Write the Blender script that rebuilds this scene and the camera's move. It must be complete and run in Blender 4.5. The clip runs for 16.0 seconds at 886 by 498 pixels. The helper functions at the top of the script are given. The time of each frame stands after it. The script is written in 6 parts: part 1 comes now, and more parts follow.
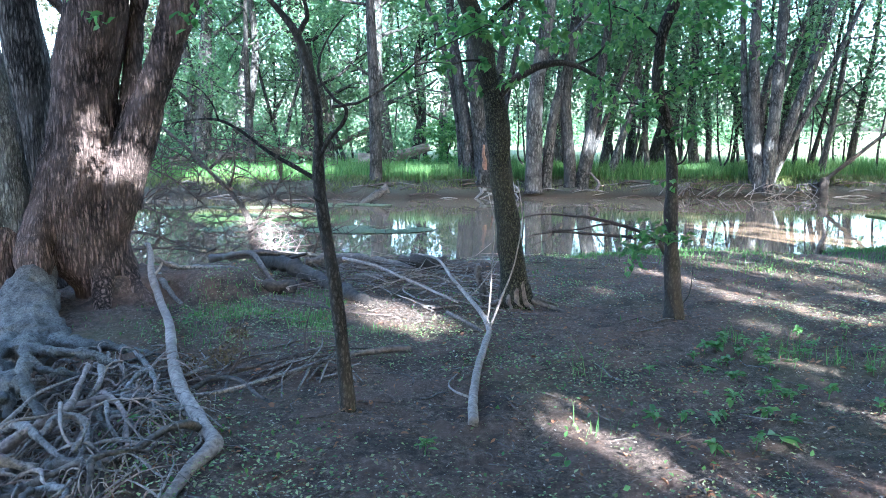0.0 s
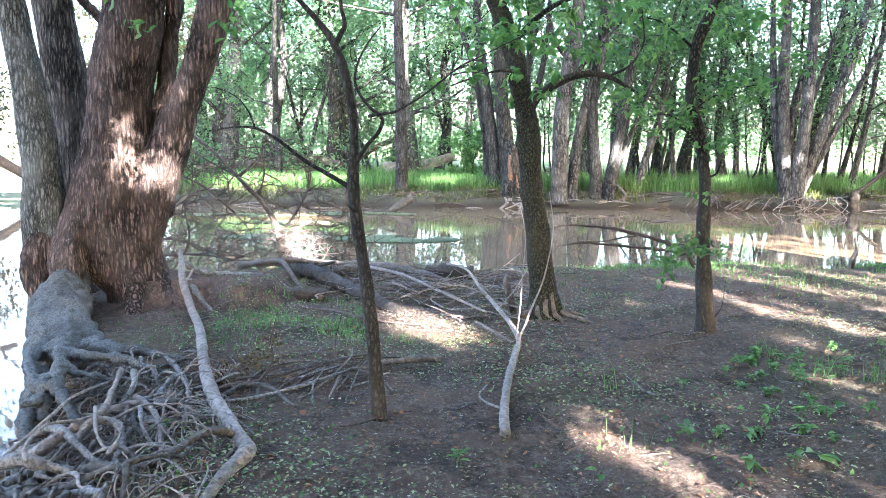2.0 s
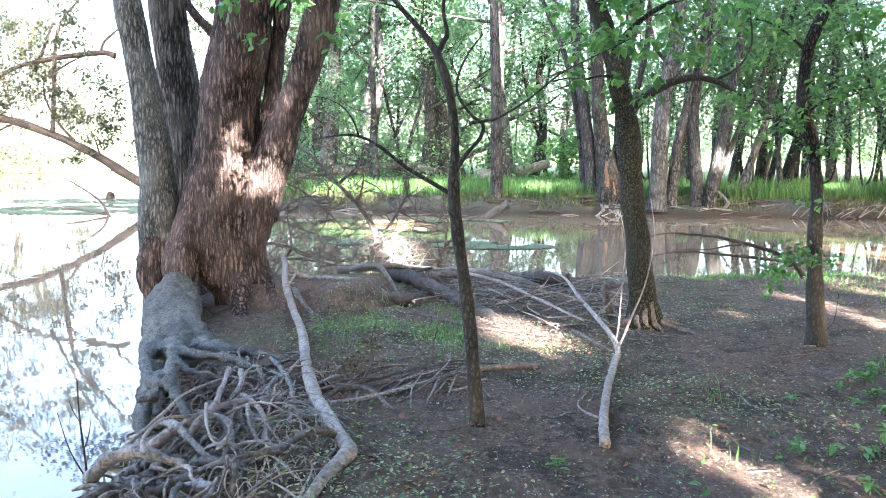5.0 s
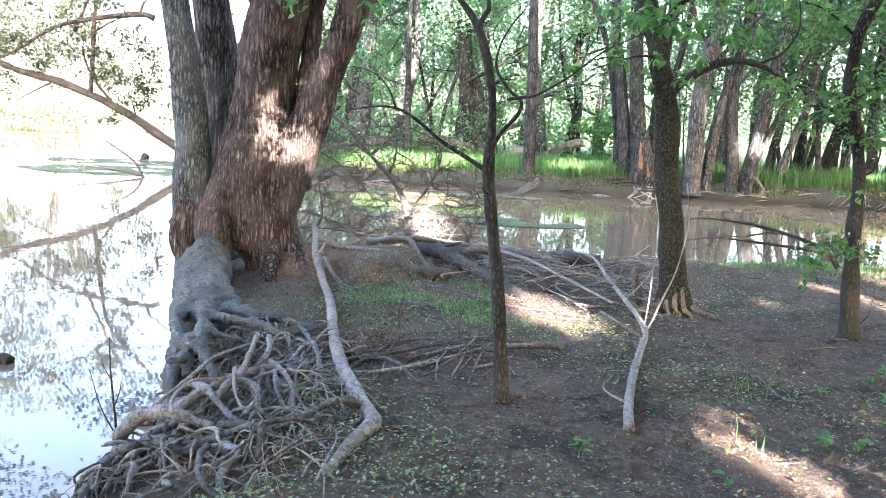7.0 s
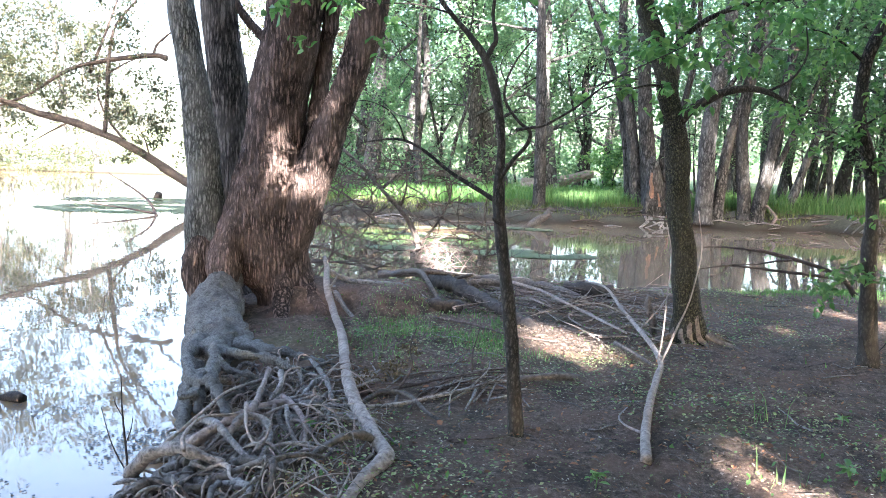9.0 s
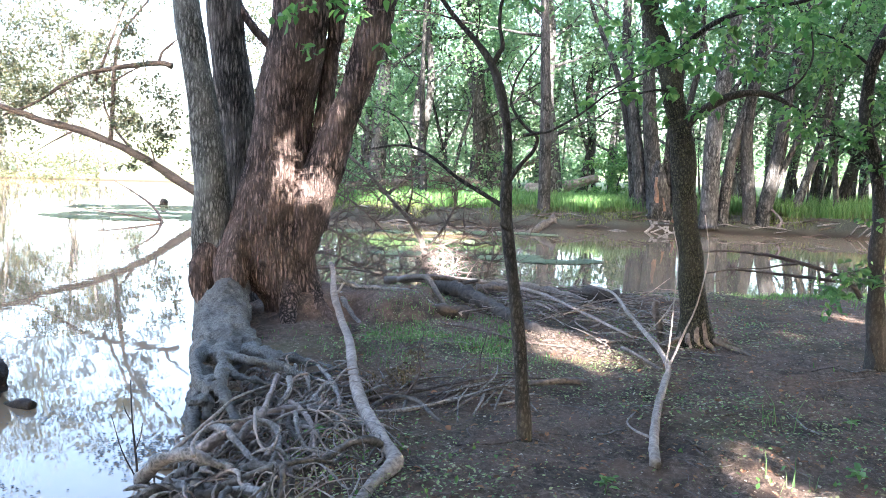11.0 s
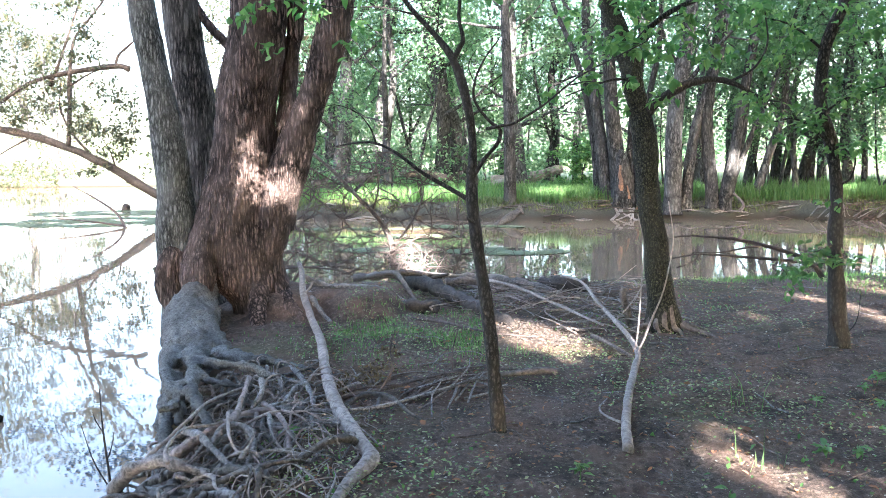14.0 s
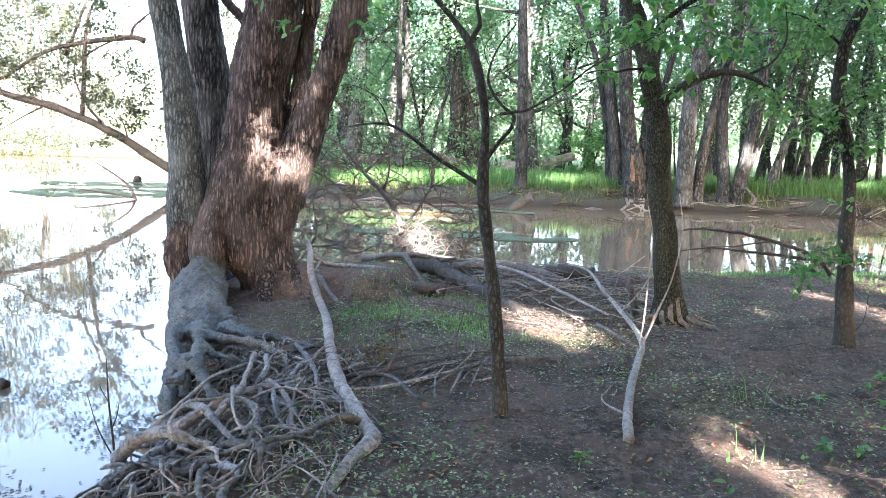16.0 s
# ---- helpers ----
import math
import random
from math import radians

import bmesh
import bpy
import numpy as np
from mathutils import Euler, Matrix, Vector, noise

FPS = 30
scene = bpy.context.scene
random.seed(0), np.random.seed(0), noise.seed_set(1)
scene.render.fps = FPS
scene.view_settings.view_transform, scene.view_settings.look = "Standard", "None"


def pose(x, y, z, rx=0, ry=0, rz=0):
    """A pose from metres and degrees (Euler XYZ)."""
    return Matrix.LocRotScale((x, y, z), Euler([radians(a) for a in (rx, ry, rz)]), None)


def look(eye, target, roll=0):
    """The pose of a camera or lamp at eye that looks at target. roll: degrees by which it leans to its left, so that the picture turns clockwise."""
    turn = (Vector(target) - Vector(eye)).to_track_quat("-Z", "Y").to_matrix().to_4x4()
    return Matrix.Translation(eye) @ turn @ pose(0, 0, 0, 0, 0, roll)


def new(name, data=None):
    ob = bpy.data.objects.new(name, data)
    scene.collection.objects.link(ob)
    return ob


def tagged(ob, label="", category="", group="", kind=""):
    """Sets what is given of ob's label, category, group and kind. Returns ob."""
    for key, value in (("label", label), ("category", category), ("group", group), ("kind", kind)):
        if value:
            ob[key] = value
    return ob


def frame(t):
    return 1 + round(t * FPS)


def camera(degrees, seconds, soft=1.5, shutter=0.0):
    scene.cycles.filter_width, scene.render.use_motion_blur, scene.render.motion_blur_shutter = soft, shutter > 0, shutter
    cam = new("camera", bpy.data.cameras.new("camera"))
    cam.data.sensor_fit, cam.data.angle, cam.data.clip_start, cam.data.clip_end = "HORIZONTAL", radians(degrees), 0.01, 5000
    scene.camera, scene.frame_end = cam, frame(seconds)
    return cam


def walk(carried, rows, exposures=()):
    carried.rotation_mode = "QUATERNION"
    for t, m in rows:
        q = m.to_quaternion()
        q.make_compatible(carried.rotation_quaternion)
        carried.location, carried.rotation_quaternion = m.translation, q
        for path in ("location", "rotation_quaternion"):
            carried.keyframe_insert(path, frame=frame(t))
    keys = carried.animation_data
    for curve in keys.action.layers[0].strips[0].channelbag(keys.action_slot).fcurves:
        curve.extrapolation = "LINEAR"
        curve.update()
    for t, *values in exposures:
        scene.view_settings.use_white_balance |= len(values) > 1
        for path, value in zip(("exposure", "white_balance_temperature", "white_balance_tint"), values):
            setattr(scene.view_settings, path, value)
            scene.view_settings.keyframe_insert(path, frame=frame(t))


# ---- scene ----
cam = camera(58.1, 16.0, soft=0.65)
PATH = [
    (0, (-0.095, 0.05, 1.707), (-0.08, 2.029, 1.416), -0.1),
    (0.5, (-0.134, 0.047, 1.702), (-0.043, 2.022, 1.398), 0.1),
    (1, (-0.158, 0.055, 1.705), (-0.05, 2.027, 1.391), 0.4),
    (1.5, (-0.16, 0.048, 1.707), (-0.114, 2.025, 1.408), 0.7),
    (2, (-0.162, 0.059, 1.706), (-0.203, 2.04, 1.439), 0.4),
    (2.5, (-0.161, 0.057, 1.704), (-0.202, 2.04, 1.444), -0.1),
    (3, (-0.157, 0.019, 1.712), (-0.205, 2.001, 1.448), -0.7),
    (3.5, (-0.178, 0.052, 1.705), (-0.235, 2.033, 1.438), -0.2),
    (4, (-0.189, 0.059, 1.705), (-0.351, 2.036, 1.447), 0.0),
    (4.5, (-0.194, 0.049, 1.703), (-0.447, 2.017, 1.452), 0.1),
    (4.7, (-0.196, 0.041, 1.704), (-0.464, 2.008, 1.456), -0.1),
    (7, (-0.226, 0.053, 1.709), (-0.565, 1.999, 1.393), 2.3),
    (7.5, (-0.227, 0.053, 1.703), (-0.607, 2.0, 1.446), 1.6),
    (8, (-0.213, 0.045, 1.704), (-0.587, 1.995, 1.458), 1.4),
    (8.5, (-0.22, 0.057, 1.697), (-0.621, 2.002, 1.46), 0.9),
    (9, (-0.222, 0.07, 1.695), (-0.595, 2.02, 1.461), 1.3),
    (11.3, (-0.246, 0.048, 1.697), (-0.634, 1.998, 1.483), 0.9),
    (11.5, (-0.253, 0.047, 1.701), (-0.641, 1.999, 1.502), 0.8),
    (12, (-0.24, 0.047, 1.701), (-0.62, 2.002, 1.52), -0.0),
    (12.5, (-0.235, 0.039, 1.704), (-0.607, 1.997, 1.539), -1.1),
    (13, (-0.22, 0.035, 1.703), (-0.563, 1.996, 1.513), -2.0),
    (13.5, (-0.231, 0.035, 1.701), (-0.545, 1.999, 1.493), -1.2),
    (14, (-0.233, 0.041, 1.7), (-0.54, 2.004, 1.466), -0.9),
    (14.5, (-0.232, 0.04, 1.705), (-0.483, 2.013, 1.498), 0.0),
    (15, (-0.224, 0.029, 1.702), (-0.457, 2.005, 1.5), 0.2),
    (15.5, (-0.235, 0.032, 1.699), (-0.518, 1.999, 1.467), 0.8),
    (16, (-0.235, 0.035, 1.703), (-0.561, 1.989, 1.428), 1.2),
]
walk(cam, [(t, look(eye, target, roll)) for t, eye, target, roll in PATH],
     [(0, 4.28, 5050, 8), (0.4, 4.55, 5450, 11), (1.0, 4.85, 5950, 14), (4, 4.87, 6000, 15), (6, 4.9, 6150, 16), (8, 4.7, 6200, 17), (8.6, 4.55, 6150, 17), (9, 4.52, 6100, 17), (16, 4.6, 6050, 15)])

# ---- world, sun and exposure ----
SUN_AZ = radians(-63)          # direction towards the sun on the plan, from +x
SUN_EL = radians(18)
SUN = Vector((math.cos(SUN_AZ) * math.cos(SUN_EL), math.sin(SUN_AZ) * math.cos(SUN_EL), math.sin(SUN_EL)))
world = bpy.data.worlds.new("sky")
scene.world = world
world.use_nodes = True
wn = world.node_tree.nodes
sky = wn.new("ShaderNodeTexSky")
sky.sky_type = "NISHITA"
sky.sun_disc = False
sky.sun_elevation = SUN_EL
sky.sun_rotation = math.pi / 2 - SUN_AZ
sky.air_density, sky.dust_density, sky.ozone_density = 1.0, 3.5, 1.0
wn["Background"].inputs["Strength"].default_value = 0.085
world.node_tree.links.new(sky.outputs[0], wn["Background"].inputs["Color"])
sun_lamp = new("sun", bpy.data.lights.new("sun", "SUN"))
sun_lamp.data.energy, sun_lamp.data.angle, sun_lamp.data.color = 5.0, radians(0.5), (1.0, 0.93, 0.82)
sun_lamp.matrix_world = look(SUN * 60, (0, 0, 0))

WATER_Z = -0.30


# ---- materials ----
def nodes(name, rough=0.8, spec=0.3):
    m = bpy.data.materials.new(name)
    m.use_nodes = True
    nt = m.node_tree
    b = nt.nodes["Principled BSDF"]
    b.inputs["Roughness"].default_value = rough
    b.inputs["Specular IOR Level"].default_value = spec
    return m, nt, b


def ramp(nt, src, stops):
    r = nt.nodes.new("ShaderNodeValToRGB")
    while len(r.color_ramp.elements) < len(stops):
        r.color_ramp.elements.new(0.5)
    for e, (p, c) in zip(r.color_ramp.elements, stops):
        e.position, e.color = p, (*c, 1)
    nt.links.new(src, r.inputs[0])
    return r.outputs[0]


def noise_tex(nt, vec, scale, detail=4, rough=0.6):
    n = nt.nodes.new("ShaderNodeTexNoise")
    n.inputs["Scale"].default_value, n.inputs["Detail"].default_value, n.inputs["Roughness"].default_value = scale, detail, rough
    nt.links.new(vec, n.inputs["Vector"])
    return n.outputs["Fac"]


def mapped(nt, scale=(1, 1, 1), rot=(0, 0, 0)):
    c = nt.nodes.new("ShaderNodeTexCoord")
    m = nt.nodes.new("ShaderNodeMapping")
    m.inputs["Scale"].default_value = scale
    m.inputs["Rotation"].default_value = rot
    nt.links.new(c.outputs["Object"], m.inputs["Vector"])
    return m.outputs[0]


def mix(nt, fac, a, b, mode="MIX"):
    n = nt.nodes.new("ShaderNodeMix")
    n.data_type, n.blend_type = "RGBA", mode
    for s, v in (("Factor", fac), ("A", a), ("B", b)):
        sock = [i for i in n.inputs if i.name == s and (s == "Factor" and i.type == "VALUE" or i.type == "RGBA")][0]
        if isinstance(v, (int, float)):
            sock.default_value = v
        elif isinstance(v, tuple):
            sock.default_value = (*v, 1)
        else:
            nt.links.new(v, sock)
    return [o for o in n.outputs if o.type == "RGBA"][0]


def bump(nt, b, height, strength, dist):
    n = nt.nodes.new("ShaderNodeBump")
    n.inputs["Strength"].default_value, n.inputs["Distance"].default_value = strength, dist
    nt.links.new(height, n.inputs["Height"])
    nt.links.new(n.outputs[0], b.inputs["Normal"])


def plates(nt, v, scale, warp, lo, hi):
    """Long bark plates between cracks: 0 in the crack, 1 on the plate."""
    n = nt.nodes.new("ShaderNodeTexNoise")
    n.inputs["Scale"].default_value, n.inputs["Detail"].default_value = scale * 0.35, 3
    nt.links.new(v, n.inputs["Vector"])
    shift = nt.nodes.new("ShaderNodeVectorMath")
    shift.operation = "MULTIPLY_ADD"
    shift.inputs[1].default_value = (warp, warp, warp)
    nt.links.new(n.outputs["Color"], shift.inputs[0])
    nt.links.new(v, shift.inputs[2])
    w = nt.nodes.new("ShaderNodeTexVoronoi")
    w.feature = "DISTANCE_TO_EDGE"
    w.inputs["Scale"].default_value = scale
    nt.links.new(shift.outputs[0], w.inputs["Vector"])
    r = nt.nodes.new("ShaderNodeMapRange")
    r.inputs["From Min"].default_value, r.inputs["From Max"].default_value = lo, hi
    nt.links.new(w.outputs["Distance"], r.inputs["Value"])
    return r.outputs[0]


def bark(name, dark, light, moss=None, stretch=0.16, scale=22.0, depth=0.02, moss_from=0.55, moss_scale=16, crack=0.25):
    m, nt, b = nodes(name, 0.9, 0.15)
    v = mapped(nt, (1, 1, stretch))
    v0 = mapped(nt)
    coarse = plates(nt, v, scale * 0.6, 2.2 / scale, 0.0, 0.42)
    small = plates(nt, mapped(nt, (1, 1, stretch * 1.4)), scale * 1.3, 1.2 / scale, 0.0, 0.4)
    grain = noise_tex(nt, v0, scale * 3.0, 5, 0.75)
    streak = noise_tex(nt, v, scale * 2.2, 4, 0.7)
    rid = mix(nt, 0.4, coarse, small)
    col = ramp(nt, mix(nt, 0.5, mix(nt, 0.5, grain, streak), rid), [(0.26, tuple(c * crack for c in dark)), (0.42, dark), (0.6, light)])
    big = noise_tex(nt, v0, 2.2, 4)
    col = mix(nt, ramp(nt, big, [(0.4, (0, 0, 0)), (0.7, (0.5, 0.5, 0.5))]), col, tuple(min(1, c * 1.1) for c in light))
    if moss:
        mo = noise_tex(nt, v0, moss_scale, 6, 0.8)
        col = mix(nt, ramp(nt, mo, [(moss_from, (0, 0, 0)), (moss_from + 0.1, (0.75, 0.75, 0.75))]), col, moss)
    nt.links.new(col, b.inputs["Base Color"])
    bump(nt, b, mix(nt, 0.3, rid, grain), 1.0, depth)
    return m


def wood(name, dark, light, scale=18.0, stretch=1.0):
    m, nt, b = nodes(name, 0.75, 0.25)
    v = mapped(nt, (1, stretch, 1))
    fine = noise_tex(nt, v, scale, 6, 0.7)
    big = noise_tex(nt, mapped(nt), 3.0, 3)
    col = ramp(nt, fine, [(0.32, dark), (0.62, light)])
    col = mix(nt, ramp(nt, big, [(0.4, (0, 0, 0)), (0.75, (0.7, 0.7, 0.7))]), col, dark)
    nt.links.new(col, b.inputs["Base Color"])
    bump(nt, b, fine, 1.0, 0.02)
    return m


def leaf_mat(name, shades, trans=0.45, rough=0.45):
    m, nt, b = nodes(name, rough, 0.35)
    g = nt.nodes.new("ShaderNodeNewGeometry")
    col = ramp(nt, g.outputs["Random Per Island"], [(i / max(1, len(shades) - 1), c) for i, c in enumerate(shades)])
    big = noise_tex(nt, mapped(nt), 0.7, 2)
    col = mix(nt, 0.5, col, ramp(nt, big, [(0.3, (0.6, 0.6, 0.6)), (0.7, (1.0, 1.0, 1.0))]), "MULTIPLY")
    nt.links.new(col, b.inputs["Base Color"])
    t = nt.nodes.new("ShaderNodeBsdfTranslucent")
    nt.links.new(mix(nt, 1.0, col, (1.35, 1.5, 0.9), "MULTIPLY"), t.inputs["Color"])
    s = nt.nodes.new("ShaderNodeMixShader")
    s.inputs[0].default_value = trans
    nt.links.new(b.outputs[0], s.inputs[1])
    nt.links.new(t.outputs[0], s.inputs[2])
    nt.links.new(s.outputs[0], nt.nodes["Material Output"].inputs["Surface"])
    return m


def soil():
    m, nt, b = nodes("soil", 0.95, 0.15)
    v = mapped(nt)
    fine = noise_tex(nt, v, 24, 8, 0.85)
    mid = noise_tex(nt, v, 3.5, 5, 0.65)
    big = noise_tex(nt, v, 0.55, 3)
    col = ramp(nt, fine, [(0.33, (0.018, 0.0135, 0.011)), (0.5, (0.108, 0.08, 0.064)), (0.66, (0.30, 0.22, 0.175))])
    col = mix(nt, ramp(nt, mid, [(0.42, (0, 0, 0)), (0.62, (0.7, 0.7, 0.7))]), col, (0.16, 0.10, 0.075))
    damp = noise_tex(nt, v, 1.6, 5, 0.7)
    col = mix(nt, ramp(nt, damp, [(0.5, (0, 0, 0)), (0.62, (0.65, 0.65, 0.65))]), col, (0.033, 0.027, 0.024))
    # litter crumbs
    vor = nt.nodes.new("ShaderNodeTexVoronoi")
    vor.inputs["Scale"].default_value = 34
    nt.links.new(v, vor.inputs["Vector"])
    chip = ramp(nt, vor.outputs["Distance"], [(0.12, (0.8, 0.8, 0.8)), (0.22, (0, 0, 0))])
    chipc = ramp(nt, vor.outputs["Color"], [(0.3, (0.10, 0.08, 0.06)), (0.6, (0.22, 0.17, 0.12)), (0.75, (0.13, 0.16, 0.06)), (0.95, (0.33, 0.30, 0.26))])
    col = mix(nt, chip, col, chipc)
    # thin moss and sprouts of green
    col = mix(nt, ramp(nt, big, [(0.5, (0, 0, 0)), (0.7, (0.28, 0.28, 0.28))]), col, (0.07, 0.10, 0.03))
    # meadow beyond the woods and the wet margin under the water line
    geo = nt.nodes.new("ShaderNodeNewGeometry")
    sep = nt.nodes.new("ShaderNodeSeparateXYZ")
    nt.links.new(geo.outputs["Position"], sep.inputs[0])
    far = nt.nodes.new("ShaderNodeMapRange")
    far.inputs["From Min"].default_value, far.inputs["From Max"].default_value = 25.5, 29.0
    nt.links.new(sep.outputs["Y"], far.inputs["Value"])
    meadow = ramp(nt, noise_tex(nt, v, 1.5, 5), [(0.35, (0.12, 0.16, 0.075)), (0.65, (0.25, 0.265, 0.15))])
    col = mix(nt, far.outputs[0], col, meadow)
    # far bank band in mud colour, darker because the bank's shade is put in
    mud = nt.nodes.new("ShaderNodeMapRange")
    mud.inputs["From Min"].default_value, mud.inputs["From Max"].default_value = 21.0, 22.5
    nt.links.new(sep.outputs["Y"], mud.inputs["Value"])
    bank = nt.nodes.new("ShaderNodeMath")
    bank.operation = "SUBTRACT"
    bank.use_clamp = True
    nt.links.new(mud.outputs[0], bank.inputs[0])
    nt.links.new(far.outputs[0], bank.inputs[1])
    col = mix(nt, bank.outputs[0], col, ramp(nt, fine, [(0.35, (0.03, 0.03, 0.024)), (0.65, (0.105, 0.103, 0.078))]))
    wet = nt.nodes.new("ShaderNodeMapRange")
    wet.inputs["From Min"].default_value, wet.inputs["From Max"].default_value = -0.08, -0.26
    nt.links.new(sep.outputs["Z"], wet.inputs["Value"])
    col = mix(nt, wet.outputs[0], col, (0.035, 0.028, 0.02))
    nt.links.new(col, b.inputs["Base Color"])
    bump(nt, b, mix(nt, 0.35, fine, chip), 1.0, 0.05)
    return m


def water_mat():
    m, nt, b = nodes("murky_water", 0.02, 0.5)
    v = mapped(nt)
    col = ramp(nt, noise_tex(nt, v, 0.25, 4), [(0.35, (0.175, 0.12, 0.075)), (0.65, (0.225, 0.155, 0.10))])
    nt.links.new(col, b.inputs["Base Color"])
    b.inputs["IOR"].default_value = 1.33
    bump(nt, b, noise_tex(nt, mapped(nt, (1, 0.6, 1)), 2.2, 3), 0.12, 0.012)
    return m


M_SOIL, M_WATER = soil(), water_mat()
M_BIG = bark("old_bark", (0.048, 0.035, 0.03), (0.225, 0.162, 0.14), None, 0.14, 36, 0.06, crack=0.2)
M_BIG2 = bark("mossy_grey_bark", (0.07, 0.07, 0.065), (0.24, 0.24, 0.225), (0.16, 0.175, 0.125), 0.2, 52, 0.03, 0.56, 38)
M_BIG3 = bark("grey_brown_bark", (0.055, 0.049, 0.045), (0.215, 0.19, 0.173), None, 0.14, 38, 0.05, crack=0.15)
M_MID = bark("lichen_bark", (0.018, 0.017, 0.014), (0.07, 0.066, 0.05), (0.19, 0.185, 0.095), 0.35, 80, 0.02, 0.54, 70)
M_SAP = bark("sapling_bark", (0.018, 0.0165, 0.015), (0.075, 0.067, 0.059), (0.075, 0.076, 0.058), 0.4, 70, 0.006, 0.6)
M_FAR = bark("grey_bark", (0.045, 0.043, 0.041), (0.14, 0.136, 0.13), None, 0.3, 18, 0.03)
M_FARD = bark("dark_grey_bark", (0.028, 0.027, 0.025), (0.088, 0.084, 0.08), None, 0.3, 18, 0.03)
M_ROOT = wood("grey_root", (0.038, 0.034, 0.032), (0.33, 0.302, 0.285), 38)
M_ROOTD = wood("damp_root", (0.02, 0.018, 0.016), (0.15, 0.13, 0.115), 30)
M_ROOTP = wood("pale_root", (0.09, 0.07, 0.062), (0.39, 0.305, 0.27), 30)
M_FOOT = wood("grey_buttress_bark", (0.03, 0.03, 0.029), (0.185, 0.182, 0.175), 60)
M_DEAD = wood("bleached_wood", (0.115, 0.095, 0.084), (0.37, 0.315, 0.285), 34)
M_DRIFT = wood("driftwood", (0.035, 0.029, 0.026), (0.21, 0.172, 0.15), 30)
M_DARKLOG = wood("rotten_wood", (0.012, 0.010, 0.009), (0.085, 0.066, 0.053), 20)
M_ROTTEN = wood("black_rotten_wood", (0.006, 0.005, 0.005), (0.045, 0.036, 0.03), 26)
M_TWIG = wood("twig_bark", (0.035, 0.026, 0.023), (0.15, 0.11, 0.094), 36)
M_BROKEN = wood("torn_orange_wood", (0.07, 0.045, 0.032), (0.25, 0.14, 0.09), 16)
M_MOSSLOG = bark("mossy_log_bark", (0.05, 0.045, 0.035), (0.13, 0.11, 0.08), (0.085, 0.12, 0.03), 0.4, 30, 0.02, 0.4, 30)
M_LEAF = leaf_mat("fresh_leaves", [(0.05, 0.12, 0.048), (0.078, 0.175, 0.066), (0.125, 0.235, 0.09), (0.21, 0.32, 0.13)], 0.58)
M_LEAFD = leaf_mat("canopy_leaves", [(0.028, 0.072, 0.03), (0.045, 0.115, 0.045), (0.08, 0.165, 0.065), (0.12, 0.20, 0.09)])
# the far trees' sunlit haze is put into this paler leaf colour
M_LEAFL = leaf_mat("hazy_far_leaves", [(0.085, 0.15, 0.10), (0.125, 0.21, 0.14), (0.175, 0.265, 0.18), (0.25, 0.33, 0.225)], 0.6)
M_LEAFM = leaf_mat("woodland_leaves", [(0.055, 0.11, 0.068), (0.085, 0.165, 0.095), (0.13, 0.22, 0.13), (0.18, 0.275, 0.16)], 0.6)
M_LEAFB = leaf_mat("shore_leaves", [(0.036, 0.046, 0.028), (0.05, 0.06, 0.036), (0.07, 0.075, 0.045), (0.10, 0.08, 0.05)])
M_GRASS = leaf_mat("grass", [(0.06, 0.13, 0.045), (0.09, 0.185, 0.06), (0.13, 0.24, 0.08), (0.19, 0.28, 0.11)], 0.45)
M_WEED = leaf_mat("weed_leaves", [(0.06, 0.14, 0.04), (0.11, 0.21, 0.065), (0.17, 0.29, 0.10)], 0.35)
M_SEED = leaf_mat("seedling_leaves", [(0.06, 0.12, 0.04), (0.12, 0.19, 0.065), (0.20, 0.27, 0.10), (0.33, 0.36, 0.19), (0.22, 0.17, 0.10)], 0.3)
M_LITTER = leaf_mat("dry_leaves", [(0.06, 0.045, 0.035), (0.10, 0.07, 0.05), (0.20, 0.12, 0.08), (0.13, 0.095, 0.07), (0.22, 0.23, 0.10), (0.15, 0.19, 0.07), (0.30, 0.23, 0.175), (0.46, 0.41, 0.35)], 0.1, 0.8)
M_DRY = leaf_mat("withered_leaves", [(0.08, 0.05, 0.035), (0.22, 0.11, 0.065), (0.36, 0.16, 0.085), (0.16, 0.115, 0.07)], 0.2, 0.8)
M_DUCK = leaf_mat("duckweed", [(0.15, 0.19, 0.11), (0.19, 0.23, 0.13), (0.23, 0.27, 0.16)], 0.1, 0.6)
M_FLECK = leaf_mat("grey_flecks", [(0.03, 0.03, 0.03), (0.06, 0.058, 0.055), (0.10, 0.10, 0.10), (0.05, 0.045, 0.03)], 0.05, 0.7)
M_CHIP = leaf_mat("wood_chips", [(0.08, 0.06, 0.045), (0.16, 0.12, 0.095), (0.25, 0.195, 0.16)], 0.05, 0.9)
M_WITHER = leaf_mat("withered_sprig_leaves", [(0.05, 0.035, 0.02), (0.11, 0.075, 0.04), (0.17, 0.12, 0.06)], 0.2, 0.8)
M_BANKG = leaf_mat("bank_grass", [(0.06, 0.09, 0.035), (0.11, 0.14, 0.05), (0.17, 0.18, 0.075), (0.12, 0.16, 0.05)], 0.3)


